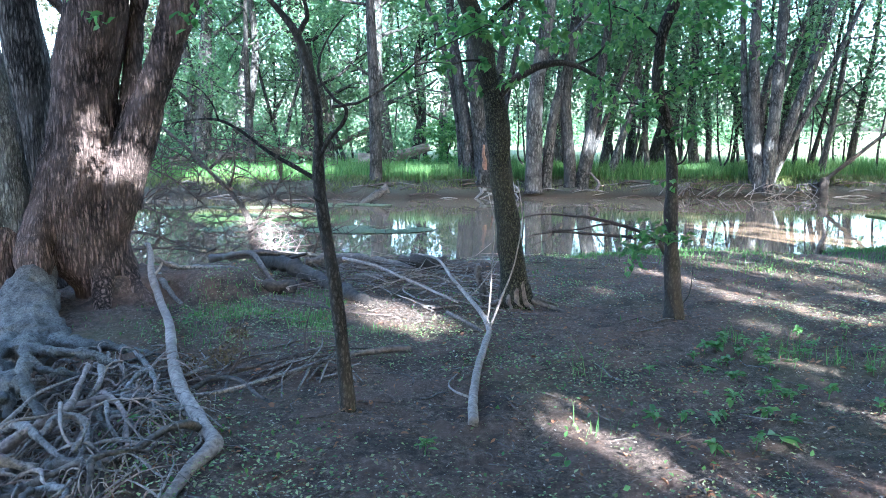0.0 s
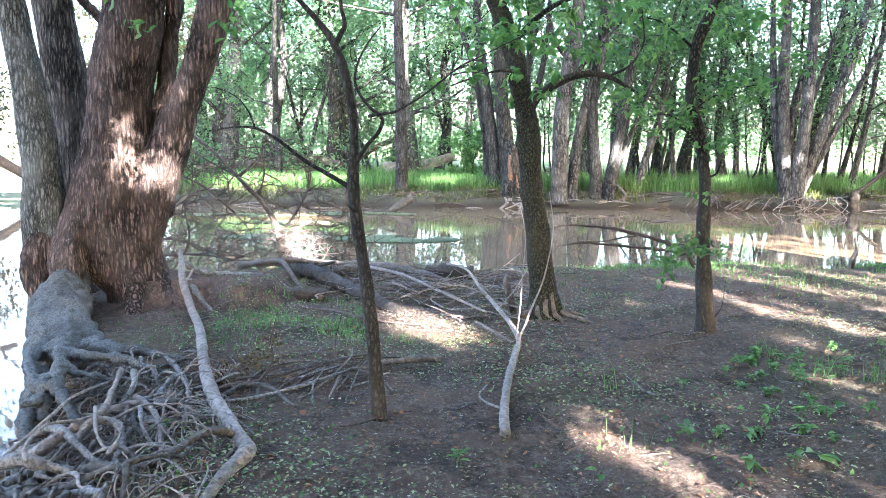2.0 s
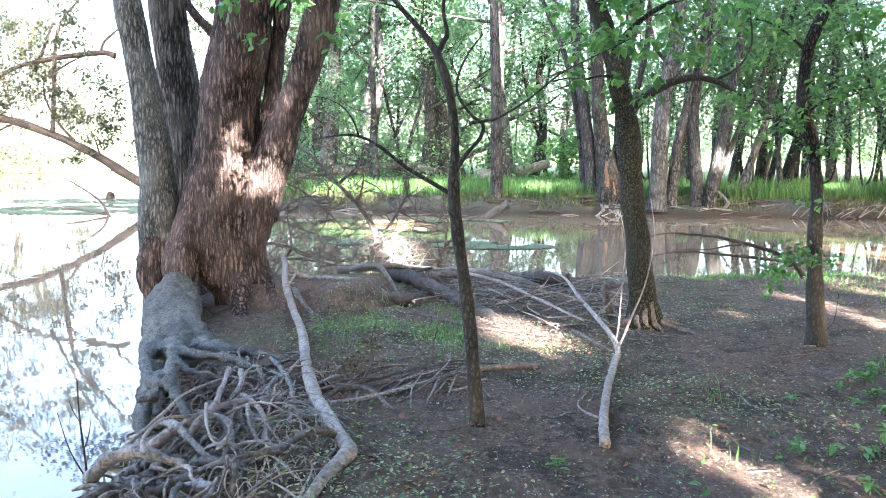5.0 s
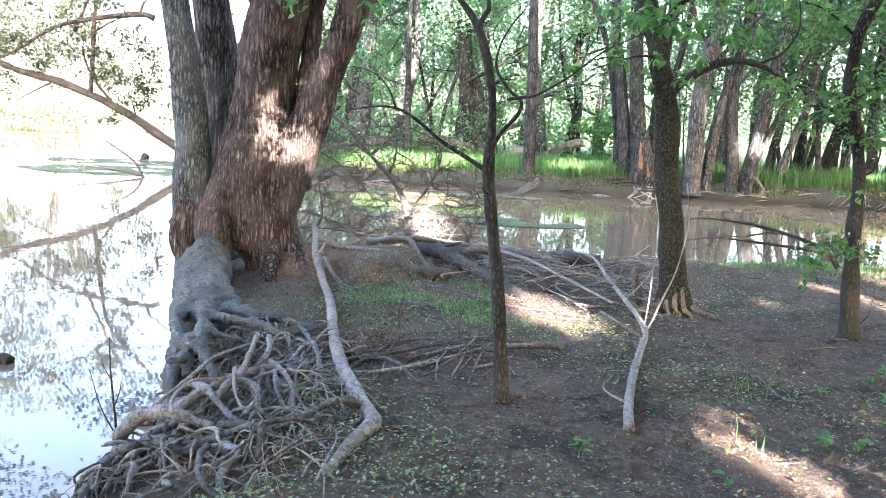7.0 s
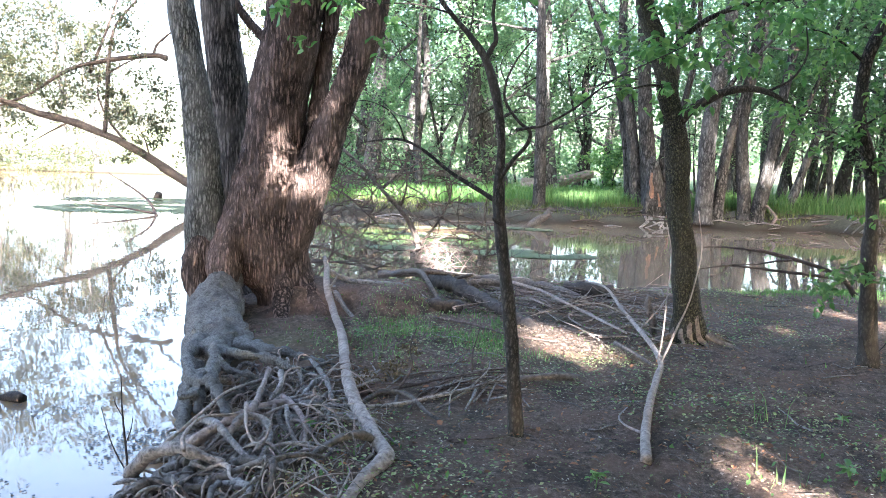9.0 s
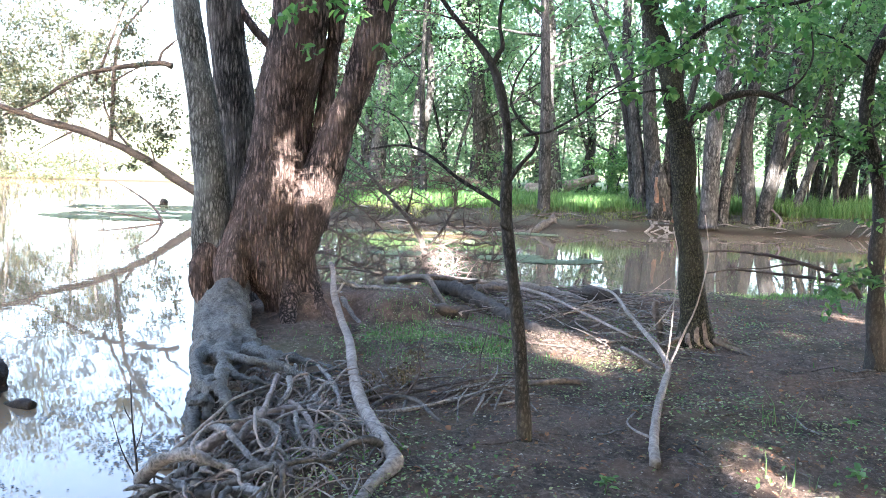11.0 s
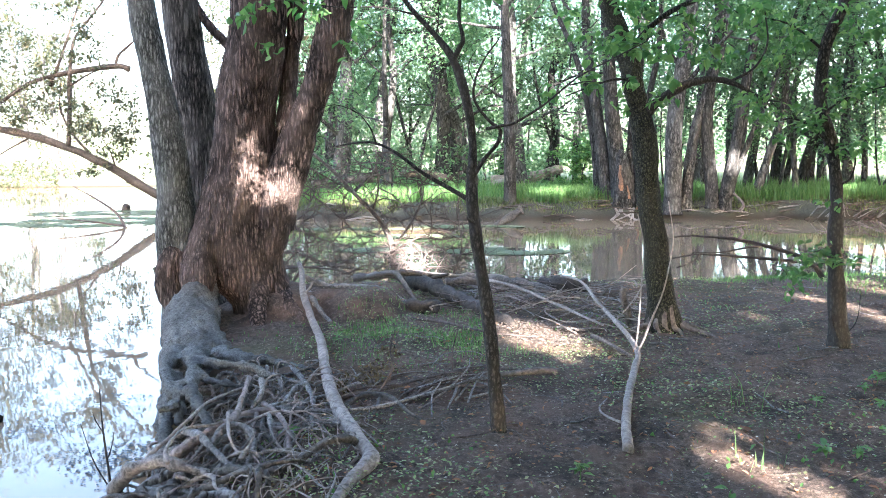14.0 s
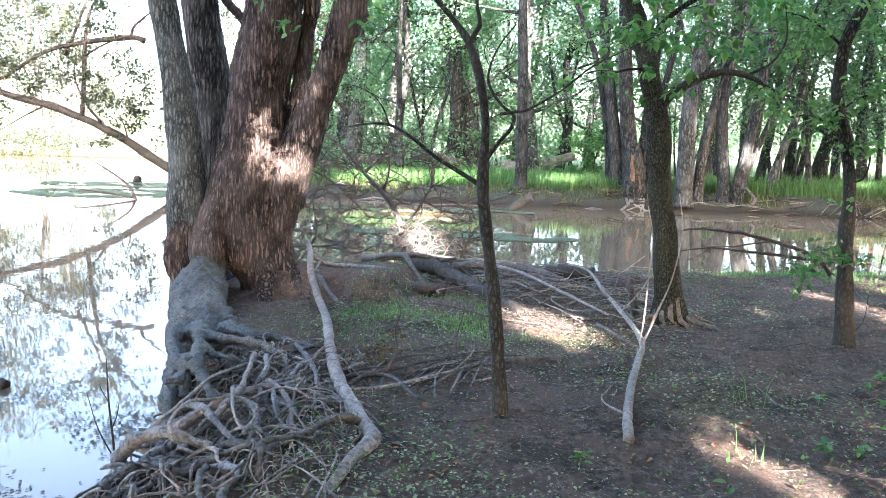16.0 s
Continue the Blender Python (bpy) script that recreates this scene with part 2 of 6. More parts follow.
# ---- geometry helpers ----
def spline(pts, n):
    """Points along a smooth curve through pts (tuples of numbers), n steps for each span."""
    p = np.array(pts, float)
    if len(p) == 2:
        return np.array([p[0] + (p[1] - p[0]) * i / n for i in range(n + 1)])
    q = np.vstack([2 * p[0] - p[1], p, 2 * p[-1] - p[-2]])
    out = []
    for i in range(1, len(q) - 2):
        a, b, c, d = q[i - 1], q[i], q[i + 1], q[i + 2]
        for k in range(n):
            t = k / n
            out.append(0.5 * (2 * b + (c - a) * t + (2 * a - 5 * b + 4 * c - d) * t * t + (3 * b - a - 3 * c + d) * t ** 3))
    out.append(q[-2])
    return np.array(out)


class Geo:
    def __init__(self):
        self.v, self.f = [], []

    def tube(self, pts, radii, sides=8, steps=4, rough=0.0, freq=3.0, lobes=0.0, lobe_n=7, seed=0.0, cap=True):
        """A tapered, uneven tube along a smooth curve; rough and lobes push its skin in and out."""
        full = spline([(*p, r) for p, r in zip(pts, radii)], steps)
        c, r = full[:, :3], np.maximum(full[:, 3], 0.0005)
        tan = np.gradient(c, axis=0)
        tan /= np.linalg.norm(tan, axis=1)[:, None] + 1e-9
        side = np.cross(tan[0], (0.3, 0.9, 0.2) if abs(tan[0][2]) > 0.7 else (0, 0, 1))
        base = len(self.v)
        for i in range(len(c)):
            side = side - tan[i] * np.dot(side, tan[i])
            side /= np.linalg.norm(side) + 1e-9
            up = np.cross(tan[i], side)
            for k in range(sides):
                a = 2 * math.pi * k / sides
                way = side * math.cos(a) + up * math.sin(a)
                rr = r[i]
                if rough:
                    p = c[i] + way * rr
                    rr *= 1 + rough * noise.noise(Vector((p[0] * freq + seed, p[1] * freq, p[2] * freq * 0.6)))
                if lobes:
                    rr *= 1 + lobes * math.sin(lobe_n * a + 1.7 * math.sin(i * 0.13 + seed)) * (0.6 + 0.4 * math.sin(i * 0.31 + k))
                self.v.append(tuple(c[i] + way * rr))
        for i in range(len(c) - 1):
            for k in range(sides):
                j = (k + 1) % sides
                self.f.append((base + i * sides + k, base + i * sides + j, base + (i + 1) * sides + j, base + (i + 1) * sides + k))
        if cap:
            self.f.append(tuple(base + k for k in reversed(range(sides))))
            last = base + (len(c) - 1) * sides
            self.f.append(tuple(last + k for k in range(sides)))
        return c

    def mesh(self, name, mat, smooth=True):
        me = bpy.data.meshes.new(name)
        me.from_pydata(self.v, [], self.f)
        me.materials.append(mat)
        if smooth:
            me.polygons.foreach_set("use_smooth", [True] * len(me.polygons))
        return me


def quads(name, verts, per, faces, mat):
    """One mesh of many alike pieces: verts (n, per, 3), faces: index tuples within a piece, all of one length."""
    n = len(verts)
    fa = np.array(faces)
    idx = (np.arange(n)[:, None, None] * per + fa[None]).reshape(-1)
    me = bpy.data.meshes.new(name)
    me.vertices.add(n * per)
    me.vertices.foreach_set("co", np.ascontiguousarray(verts, np.float32).reshape(-1))
    me.loops.add(len(idx))
    me.loops.foreach_set("vertex_index", idx.astype(np.int32))
    me.polygons.add(n * len(faces))
    me.polygons.foreach_set("loop_start", (np.arange(n * len(faces)) * fa.shape[1]).astype(np.int32))
    me.update(calc_edges=True)
    me.materials.append(mat)
    return me


def leaf_mesh(name, centres, size, mat, rng, droop=0.35, broad=0.6, fine=False, flat=0.0):
    """Leaves round the given centres; fine: folded along the rib with six corners, otherwise a folded diamond."""
    c = np.asarray(centres, float)
    n = len(c)
    az = rng.uniform(0, 2 * math.pi, n)
    el = rng.normal(-droop, 0.55, n) * (1 - flat)
    d = np.stack([np.cos(az) * np.cos(el), np.sin(az) * np.cos(el), np.sin(el)], 1)
    s = np.cross(d, np.array([0, 0, 1.0]) + rng.normal(0, 0.45 * (1 - flat), (n, 3)))
    s /= np.linalg.norm(s, axis=1)[:, None] + 1e-9
    u = np.cross(s, d)
    ln = rng.uniform(size[0], size[1], n)[:, None]
    w = ln * broad * 0.5 * rng.uniform(0.8, 1.2, n)[:, None]
    lift = u * w * 0.35
    if fine:
        v = np.stack([c, c + d * ln * 0.3 + s * w + lift, c + d * ln * 0.68 + s * w * 0.75 + lift, c + d * ln - u * ln * 0.12,
                      c + d * ln * 0.68 - s * w * 0.75 + lift, c + d * ln * 0.3 - s * w + lift], 1)
        return quads(name, v, 6, [(0, 1, 2, 3), (0, 3, 4, 5)], mat)
    v = np.stack([c, c + d * ln * 0.45 + s * w + lift, c + d * ln, c + d * ln * 0.45 - s * w + lift], 1)
    return quads(name, v, 4, [(0, 1, 2), (0, 2, 3)], mat)


def thing(name, base, label, category, group="", kind=""):
    ob = new(name)
    ob.location = base
    ob.empty_display_size = 0.1
    return tagged(ob, label, category, group, kind)


def hang(name, me, parent, label=""):
    """Links a mesh, given in world coordinates, under its thing."""
    ob = new(name, me)
    ob.parent = parent
    if not parent.parent:
        ob.matrix_parent_inverse = Matrix.Translation(-Vector(parent.location))
    return tagged(ob, label)


def part(name, geo, mat, parent, label=""):
    return hang(name, geo.mesh(name, mat), parent, label)


def fuse(ob, voxel, lump=0.045, size=0.12):
    """Melts the crossing tubes of a part into one skin."""
    m = ob.modifiers.new("fuse", "REMESH")
    m.mode, m.voxel_size, m.use_smooth_shade = "VOXEL", voxel, True
    s = ob.modifiers.new("soften", "SMOOTH")
    s.factor, s.iterations = 0.5, 3
    lumps = bpy.data.textures.new("lumps", "CLOUDS")
    lumps.noise_scale, lumps.noise_depth = size, 4
    d = ob.modifiers.new("lumps", "DISPLACE")
    d.texture, d.strength, d.mid_level, d.texture_coords = lumps, lump, 0.5, "LOCAL"
    return ob


def single(name, me, label, category, group="", kind=""):
    return tagged(new(name, me), label, category, group, kind)


def clump_points(rng, clumps):
    """Leaf places in clumps of (x, y, z, radius, count): loose flattened clouds made of smaller sprays."""
    out = []
    for x, y, z, r, n in clumps:
        k = max(1, n // 14)
        sub = rng.normal(0, 0.55, (k, 3)) * r * np.array([1, 1, 0.7]) + (x, y, z)
        pick = rng.integers(0, k, n)
        out.append(sub[pick] + rng.normal(0, 0.16, (n, 3)) * max(r, 0.3) * np.array([1, 1, 0.6]))
    return np.vstack(out)


def taper(pts, r0, r1, mat, name, parent, sides=9, rough=0.25, steps=5, label="", freq=9):
    g = Geo()
    n = len(pts) - 1
    g.tube(pts, [r0 + (r1 - r0) * i / n for i in range(n + 1)], sides, steps, rough, freq, seed=pts[0][0] * 7)
    return part(name, g, mat, parent, label)


# ---- ground and water ----
def near_shore(x):
    return np.interp(x, [-5.2, -4.0, -3, -1, 1.2, 3, 5.4, 7, 12, 30, 90], [9.9, 11.4, 12.1, 11.9, 12.2, 12.9, 12.5, 13.1, 14.5, 16, 16])


def left_bank(y):
    return np.interp(y, [-60, -10, 0, 3.0, 4.25, 5.4, 6.0, 7.7, 8.6, 9.5, 12], [-9, -4.0, -2.85, -2.7, -2.86, -3.12, -3.45, -4.3, -4.85, -5.0, -4.6])


def far_shore(x):
    return np.interp(x, [-90, -60, -36, -24, -15.5, -14.2, -12.6, -10, -8, -2, 16, 40, 90], [50, 56, 57, 56, 48, 33, 27.2, 25.6, 24.8, 24.4, 24.5, 25.5, 24])


def ease(t):
    t = np.clip(t, 0, 1)
    return t * t * (3 - 2 * t)


def ground_z(x, y):
    x, y = np.asarray(x, float), np.asarray(y, float)
    wob = 0.12 * np.sin(x * 2.1 + y) + 0.10 * np.sin(x * 4.7 + 1.3 * y)
    # the bank is washed out under the bare roots
    steep = np.interp(y, [2.6, 3.3, 5.9, 6.6], [1.3, 0.62, 0.62, 1.3])
    d = np.minimum((near_shore(x) + wob - y) * 0.42, (x - left_bank(y) + 0.4 * wob) * steep)
    near = np.where(d > 0, -0.3 + 0.30 * np.clip(d / 0.75, 0, 1) ** 0.75, -0.3 + d * 0.8)
    f = y - far_shore(x) + wob
    far = np.where(f > 0, -0.3 + 0.5 * np.clip(f / 0.7, 0, 1) ** 0.8 + 0.05 * np.clip((f - 1) / 10, 0, 1), -0.3 + f * 0.5)
    west = -0.3 + (-75 - x) * 0.05
    z = np.maximum(np.maximum(near, far), np.maximum(west, -1.0))
    # low mound of soil held by the old tree's roots
    z = z + 0.25 * ease((y - 7.9 - 0.12 * np.sin(x * 6) - 0.06 * np.sin(x * 13)) / 0.45) * ease((9.6 - y) / 0.7) * ease((x + 3.9) / 0.5) * ease((-1.75 - x) / 0.5)
    lump = 0.022 * np.sin(x * 1.7 + 0.6) * np.sin(y * 1.3) + 0.012 * np.sin(x * 5.1 + y * 2.3) + 0.008 * np.sin(y * 7.3 - x * 3.1)
    return z + np.where(z > -0.25, lump, 0)


def gz(x, y):
    return float(ground_z(x, y))


def stretch(lo, hi, fine_lo, fine_hi, fine, mid_lo, mid_hi, mid, grow=1.35):
    a = list(np.arange(fine_lo, fine_hi, fine)) + list(np.arange(fine_hi, mid_hi, mid)) + list(np.arange(mid_lo, fine_lo, mid))
    s, x = mid, mid_hi
    while x < hi:
        a.append(x)
        s *= grow
        x += s
    a.append(hi)
    s, x = mid, mid_lo - mid
    while x > lo:
        a.append(x)
        s *= grow
        x -= s
    a.append(lo)
    return np.array(sorted(set(round(v, 3) for v in a)))


def build_ground():
    xs = stretch(-900, 900, -5.4, 7.0, 0.075, -30, 30, 0.3)
    ys = stretch(-300, 1500, 1.5, 13.5, 0.075, -14, 48, 0.25)
    gx, gy = np.meshgrid(xs, ys)
    zz = ground_z(gx, gy)
    rng = np.random.default_rng(5)
    close = (gx > -5.4) & (gx < 7) & (gy > 1.5) & (gy < 13.5)
    clod = 0.012 * np.sin(gx * 17 + 3 * np.sin(gy * 9)) * np.sin(gy * 15 + 2 * np.sin(gx * 11)) + 0.008 * np.sin(gx * 31 + gy * 23) * np.sin(gy * 29 - gx * 13)
    zz = zz + np.where(close, clod + rng.normal(0, 0.008, zz.shape), 0)
    nx, ny = len(xs), len(ys)
    v = np.stack([gx, gy, zz], -1).reshape(-1, 3)
    i = np.arange(nx * ny).reshape(ny, nx)
    f = np.stack([i[:-1, :-1], i[:-1, 1:], i[1:, 1:], i[1:, :-1]], -1).reshape(-1, 4)
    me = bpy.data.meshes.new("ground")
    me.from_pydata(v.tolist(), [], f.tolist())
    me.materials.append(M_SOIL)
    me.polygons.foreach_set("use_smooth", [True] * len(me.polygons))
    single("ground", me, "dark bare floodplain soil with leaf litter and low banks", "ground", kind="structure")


def build_water():
    me = bpy.data.meshes.new("water")
    xs, ys = np.linspace(-95, 95, 40), np.linspace(-70, 60, 30)
    v = [(x, y, WATER_Z) for y in ys for x in xs]
    f = [(j * 40 + i, j * 40 + i + 1, j * 40 + i + 41, j * 40 + i + 40) for j in range(29) for i in range(39)]
    me.from_pydata(v, [], f)
    me.materials.append(M_WATER)
    me.polygons.foreach_set("use_smooth", [True] * len(me.polygons))
    single("water", me, "still murky brown backwater mirroring the trees", "water", kind="structure")


build_ground()
build_water()


# ---- trees ----
def limbs(geo, rng, start, way, length, r, depth, tips, sides=6, spread=0.7, rise=0.25):
    """A limb with its forks, grown by chance; its outer points are added to tips."""
    p, d = np.array(start, float), np.array(way, float)
    pts, rad = [tuple(p)], [r]
    n = 4
    for i in range(n):
        d = d + rng.normal(0, 0.16, 3) + np.array([0, 0, rise * 0.15])
        d /= np.linalg.norm(d)
        p = p + d * length / n
        pts.append(tuple(p))
        rad.append(r * (1 - 0.75 * (i + 1) / n))
        if i >= 1:
            tips.append(tuple(p))
        if depth > 0 and i >= 1:
            side = rng.normal(0, 1, 3)
            e = d + side / np.linalg.norm(side) * spread
            limbs(geo, rng, p, e / np.linalg.norm(e), length * rng.uniform(0.45, 0.65), rad[-1] * 0.6, depth - 1, tips, max(4, sides - 1), spread, rise)
    geo.tube(pts, rad, sides, 2)


def woodland_tree(rng, name, label, stems, bark_mat, leaf, size, n_leaves, crown_from=2.5, group="", lean_crown=(0, 0), spread=1.0, mask=None, sides=10, droop_low=0):
    """A tree of one or more stems: stems are (x, y, top_x, top_y, height, radius)."""
    bx, by = stems[0][0], stems[0][1]
    tree = thing(name, (bx, by, gz(bx, by)), label, "tree", group)
    tips = []
    for x, y, tx, ty, h, r in stems:
        z0 = gz(x, y) - 0.15
        g = Geo()
        pts, rad = [], []
        for i in range(6):
            t = i / 5
            j = 0.0 if i in (0,) else 0.012 * h
            pts.append((x + (tx - x) * t + rng.normal(0, j), y + (ty - y) * t + rng.normal(0, j), z0 + h * t))
            rad.append(r * (1 - 0.82 * t))
        pts.insert(1, (pts[0][0] * 0.96 + pts[1][0] * 0.04, pts[0][1] * 0.96 + pts[1][1] * 0.04, z0 + 0.45))
        rad.insert(1, r * 1.04)
        rad[0] = r * 1.3
        g.tube(pts, rad, sides, 4, 0.18, 2.2, seed=rng.uniform(0, 50))
        part("trunk", g, bark_mat, tree)
        b = Geo()
        m = max(3, int(9 / len(stems)) + 2)
        for k in range(m):
            t = rng.uniform(crown_from / h, 0.95)
            i = min(len(pts) - 2, 1 + int(t * 5))
            c = np.array([x + (tx - x) * t, y + (ty - y) * t, z0 + h * t])
            a = rng.uniform(0, 2 * math.pi)
            limb, ends = Geo(), []
            limbs(limb, rng, c, (math.cos(a), math.sin(a), rng.uniform(0.2, 0.9)), h * rng.uniform(0.16, 0.30) * spread * (1.15 - 0.5 * t), r * 0.35 * (1 - 0.6 * t), 1, ends, 5)
            # leave out limbs that would block a chosen sun patch
            if mask is not None and np.mean(~mask(np.array(limb.v))) > 0.2:
                continue
            n0 = len(b.v)
            b.v.extend(limb.v)
            b.f.extend(tuple(q + n0 for q in f) for f in limb.f)
            tips.extend(ends)
        if not b.f:
            limbs(b, rng, (tx, ty, z0 + h), (0, 0, 1), h * 0.12, r * 0.15, 1, tips, 5)
        tagged(part("branchwork", b, bark_mat, tree), kind="stuff")
    tips = np.array(tips)
    if droop_low:
        low = tips[rng.integers(0, len(tips), droop_low)]
        low = low * (1, 1, 0) + np.stack([rng.normal(0, 0.6, droop_low), rng.normal(0, 0.6, droop_low), rng.uniform(0.6, crown_from, droop_low)], 1)
        tips = np.vstack([tips, low])
    per = max(4, n_leaves // len(tips))
    c = tips[rng.integers(0, len(tips), n_leaves)] + rng.normal(0, 0.42, (n_leaves, 3)) * (1, 1, 0.8) * min(1.6, spread)
    if mask is not None:
        c = c[mask(c)]
    hang("crown", leaf_mesh("crown", c, size, leaf, rng), tree)
    return tree


# ---- sunlight through the canopy ----
# Gaps cut into the unseen canopy to place sun patches, as (x, y, half length along the light, half width).
GAPS = ((-0.6, 7.6, 0, 0.9, 0.34), (-0.85, 8.15, 0, 0.35, 0.16), (-0.3, 7.0, 0, 0.35, 0.38), (0.6, 5.0, 0, 0.25, 0.06), (0.76, 4.35, 0, 0.55, 0.11), (1.04, 3.75, 0, 0.4, 0.14), (1.35, 4.3, 0, 0.2, -0.05), (2.85, 8.2, 0, 0.5, 0.10), (3.2, 7.9, 0, 0.8, 0.09), (2.8, 6.95, 0, 0.4, 0.02), (3.4, 9.25, 0, 0.5, 0.08), (2.56, 4.65, 0, 0.3, 0.03), (1.58, 5.35, 0, 0.3, 0.03),
        (1.65, 8.3, 0, 0.45, 0.08), (2.55, 9.6, 0, 0.6, 0.07), (1.35, 5.95, 0, 0.5, 0.06), (2.5, 5.75, 0, 0.4, 0.05), (4.6, 10.6, 0, 0.8, 0.12), (5.6, 9.3, 0, 0.7, 0.08), (3.6, 11.4, 0, 0.7, 0.14), (1.6, 11.3, 0, 0.6, 0.15),
        (-2.0, 10.6, 0.3, 0.8, 0.28), (-2.98, 8.1, 0.15, 0.2, 0.0), (-2.2, 8.4, 0.25, 0.25, 0.0), (-3.52, 8.0, 1.75, 0.9, 0.13), (-3.80, 7.95, 1.28, 0.5, 0.06), (-3.04, 8.2, 1.5, 1.2, 0.2), (-2.95, 8.2, 1.75, 0.5, 0.1), (-3.3, 8.05, 1.45, 0.6, 0.12), (-3.04, 8.2, 2.25, 0.6, 0.06), (0.62, 7.55, 0.12, 0.5, 0.18), (-2.6, 11.2, 0.5, 0.7, 0.24), (-3.2, 11.2, 0.9, 0.5, 0.05), (-7, 26.5, 0.3, 1.6, 1.4),
        (10.7, 24.6, 0.5, 1.3, 0.35), (3.0, 24.5, 2.3, 0.9, 0.15), (-1, 27, 0.3, 1.4, 0.9), (3, 28, 0.3, 1.0, 0.9), (-5, 27, 0.3, 1.6, 1.3), (8, 27, 0.3, 1.0, 0.8), (-4, 20, 0, 2.0, 0.8), (-3, 34, 5, 5, 1.5), (4, 32, 6, 5, 1.2), (-7, 32, 4, 4, 1.2))
ALONG = np.array([math.cos(SUN_AZ), math.sin(SUN_AZ)])
ACROSS = np.array([-ALONG[1], ALONG[0]])
SPECK = np.random.default_rng(3)


def lit_gap(c):
    """True for leaves that stand in no gap of the canopy, seen along the sunlight."""
    foot = c[:, :2] - ALONG * (c[:, 2:3] / math.tan(SUN_EL))
    keep = np.ones(len(c), bool)
    luck = SPECK.uniform(0, 1, len(c))
    for x, y, z, a, b in GAPS:
        d = foot - (np.array([x, y]) - ALONG * z / math.tan(SUN_EL))
        loose = 0.9 if 0.9 < z < 2.9 and y < 9 else 1.0     # a few leaves still dapple the old trunk
        stray = 0.05 if z < 0.05 and y < 6.5 else 0.01 if z < 0.05 and y < 13 else 0.03 * (1 - loose)
        keep &= (luck < stray) | (((d @ ALONG) / (a + 0.08 + 0.12 * loose)) ** 2 + ((d @ ACROSS) / (b + 0.05 + 0.12 * loose)) ** 2 > 1)
    return keep


# ---- the old tree on the bank ----
def old_tree():
    rng = np.random.default_rng(11)
    tree = thing("old_tree", (-3.9, 8.4, 0), "huge old four-stemmed tree with furrowed brown bark on the bank", "tree")
    # mossy stem over the water with its knobbly foot and buttress on the bank
    g = Geo()
    g.tube([(-4.40, 8.2, -0.45), (-4.42, 8.2, 0.2), (-4.44, 8.2, 0.6), (-4.46, 8.2, 1.15), (-4.48, 8.2, 1.67), (-4.58, 8.2, 2.5), (-4.72, 8.2, 3.3), (-5.05, 8.3, 5.5), (-5.5, 8.4, 8.5)],
           [0.24, 0.235, 0.225, 0.205, 0.185, 0.155, 0.145, 0.12, 0.05], 40, 12, 0.16, 4.0, 0.03, 9)
    part("trunk", g, M_BIG2, tree, "slender grey stem with moss and lichen")
    # the grey buttress
    g = Geo()
    for pts, rad in (
        # the broad grey buttress and its shoulder
        ([(-4.12, 8.2, 0.42), (-4.1, 7.98, 0.28), (-4.07, 7.75, 0.17), (-4.0, 7.5, 0.05), (-3.78, 7.05, -0.08), (-3.5, 6.5, -0.18), (-3.3, 6.1, -0.25)], [0.12, 0.18, 0.22, 0.25, 0.25, 0.22, 0.14]),
        ([(-4.18, 7.75, 0.2), (-4.05, 7.4, 0.04), (-3.85, 6.95, -0.1), (-3.6, 6.4, -0.2)], [0.12, 0.15, 0.15, 0.12]),
        ([(-3.9, 7.4, 0.1), (-3.6, 7.0, 0.0), (-3.3, 6.75, -0.06), (-3.05, 6.6, -0.1)], [0.16, 0.14, 0.09, 0.03]),
        # roots that knit below it
        ([(-3.6, 6.5, 0.0), (-3.42, 5.9, 0.04), (-3.16, 5.45, 0.04), (-2.98, 5.23, 0.0), (-2.86, 5.0, -0.12)], [0.104, 0.052, 0.044, 0.040, 0.028]),
        ([(-3.4, 6.35, 0.03), (-3.1, 5.75, 0.08), (-2.86, 5.19, 0.08), (-2.7, 4.96, 0.04), (-2.5, 4.75, -0.06)], [0.095, 0.048, 0.040, 0.036, 0.024]),
        ([(-3.4, 6.2, 0.03), (-2.94, 5.8, 0.10), (-2.69, 5.76, 0.10), (-2.5, 5.70, 0.07), (-2.28, 5.63, 0.04), (-2.06, 5.62, 0.0)], [0.085, 0.044, 0.040, 0.032, 0.024, 0.013]),
        ([(-3.2, 6.4, 0.02), (-2.85, 6.15, 0.06), (-2.55, 6.1, 0.04), (-2.2, 6.0, 0.0)], [0.085, 0.044, 0.032, 0.016]),
        ([(-3.08, 5.7, 0.06), (-2.88, 5.5, 0.07), (-2.7, 5.42, 0.06), (-2.5, 5.45, 0.02)], [0.043, 0.028, 0.024, 0.016]),
        ([(-3.0, 5.5, 0.06), (-3.02, 5.3, 0.05), (-2.88, 5.15, 0.06), (-2.74, 5.08, 0.05)], [0.038, 0.028, 0.028, 0.024]),
        ([(-3.3, 5.8, -0.02), (-3.1, 5.3, -0.06), (-2.94, 4.95, -0.12), (-2.84, 4.7, -0.2), (-2.75, 4.45, -0.28)], [0.067, 0.044, 0.040, 0.036, 0.028]),
        ([(-3.62, 6.35, -0.12), (-3.44, 5.95, -0.2), (-3.27, 5.5, -0.24), (-3.1, 5.2, -0.3)], [0.095, 0.056, 0.048, 0.040]),
        ([(-2.95, 5.1, 0.0), (-2.87, 4.95, 0.03), (-2.96, 4.9, 0.02)], [0.043, 0.032, 0.024]),
    ):
        g.tube(pts, rad, 18, 7, 0.35, 4.5, seed=rng.uniform(0, 30))
    fuse(part("buttress", g, M_FOOT, tree, "rough grey buttress splitting into bare roots"), 0.017, 0.075, 0.08)
    g = Geo()
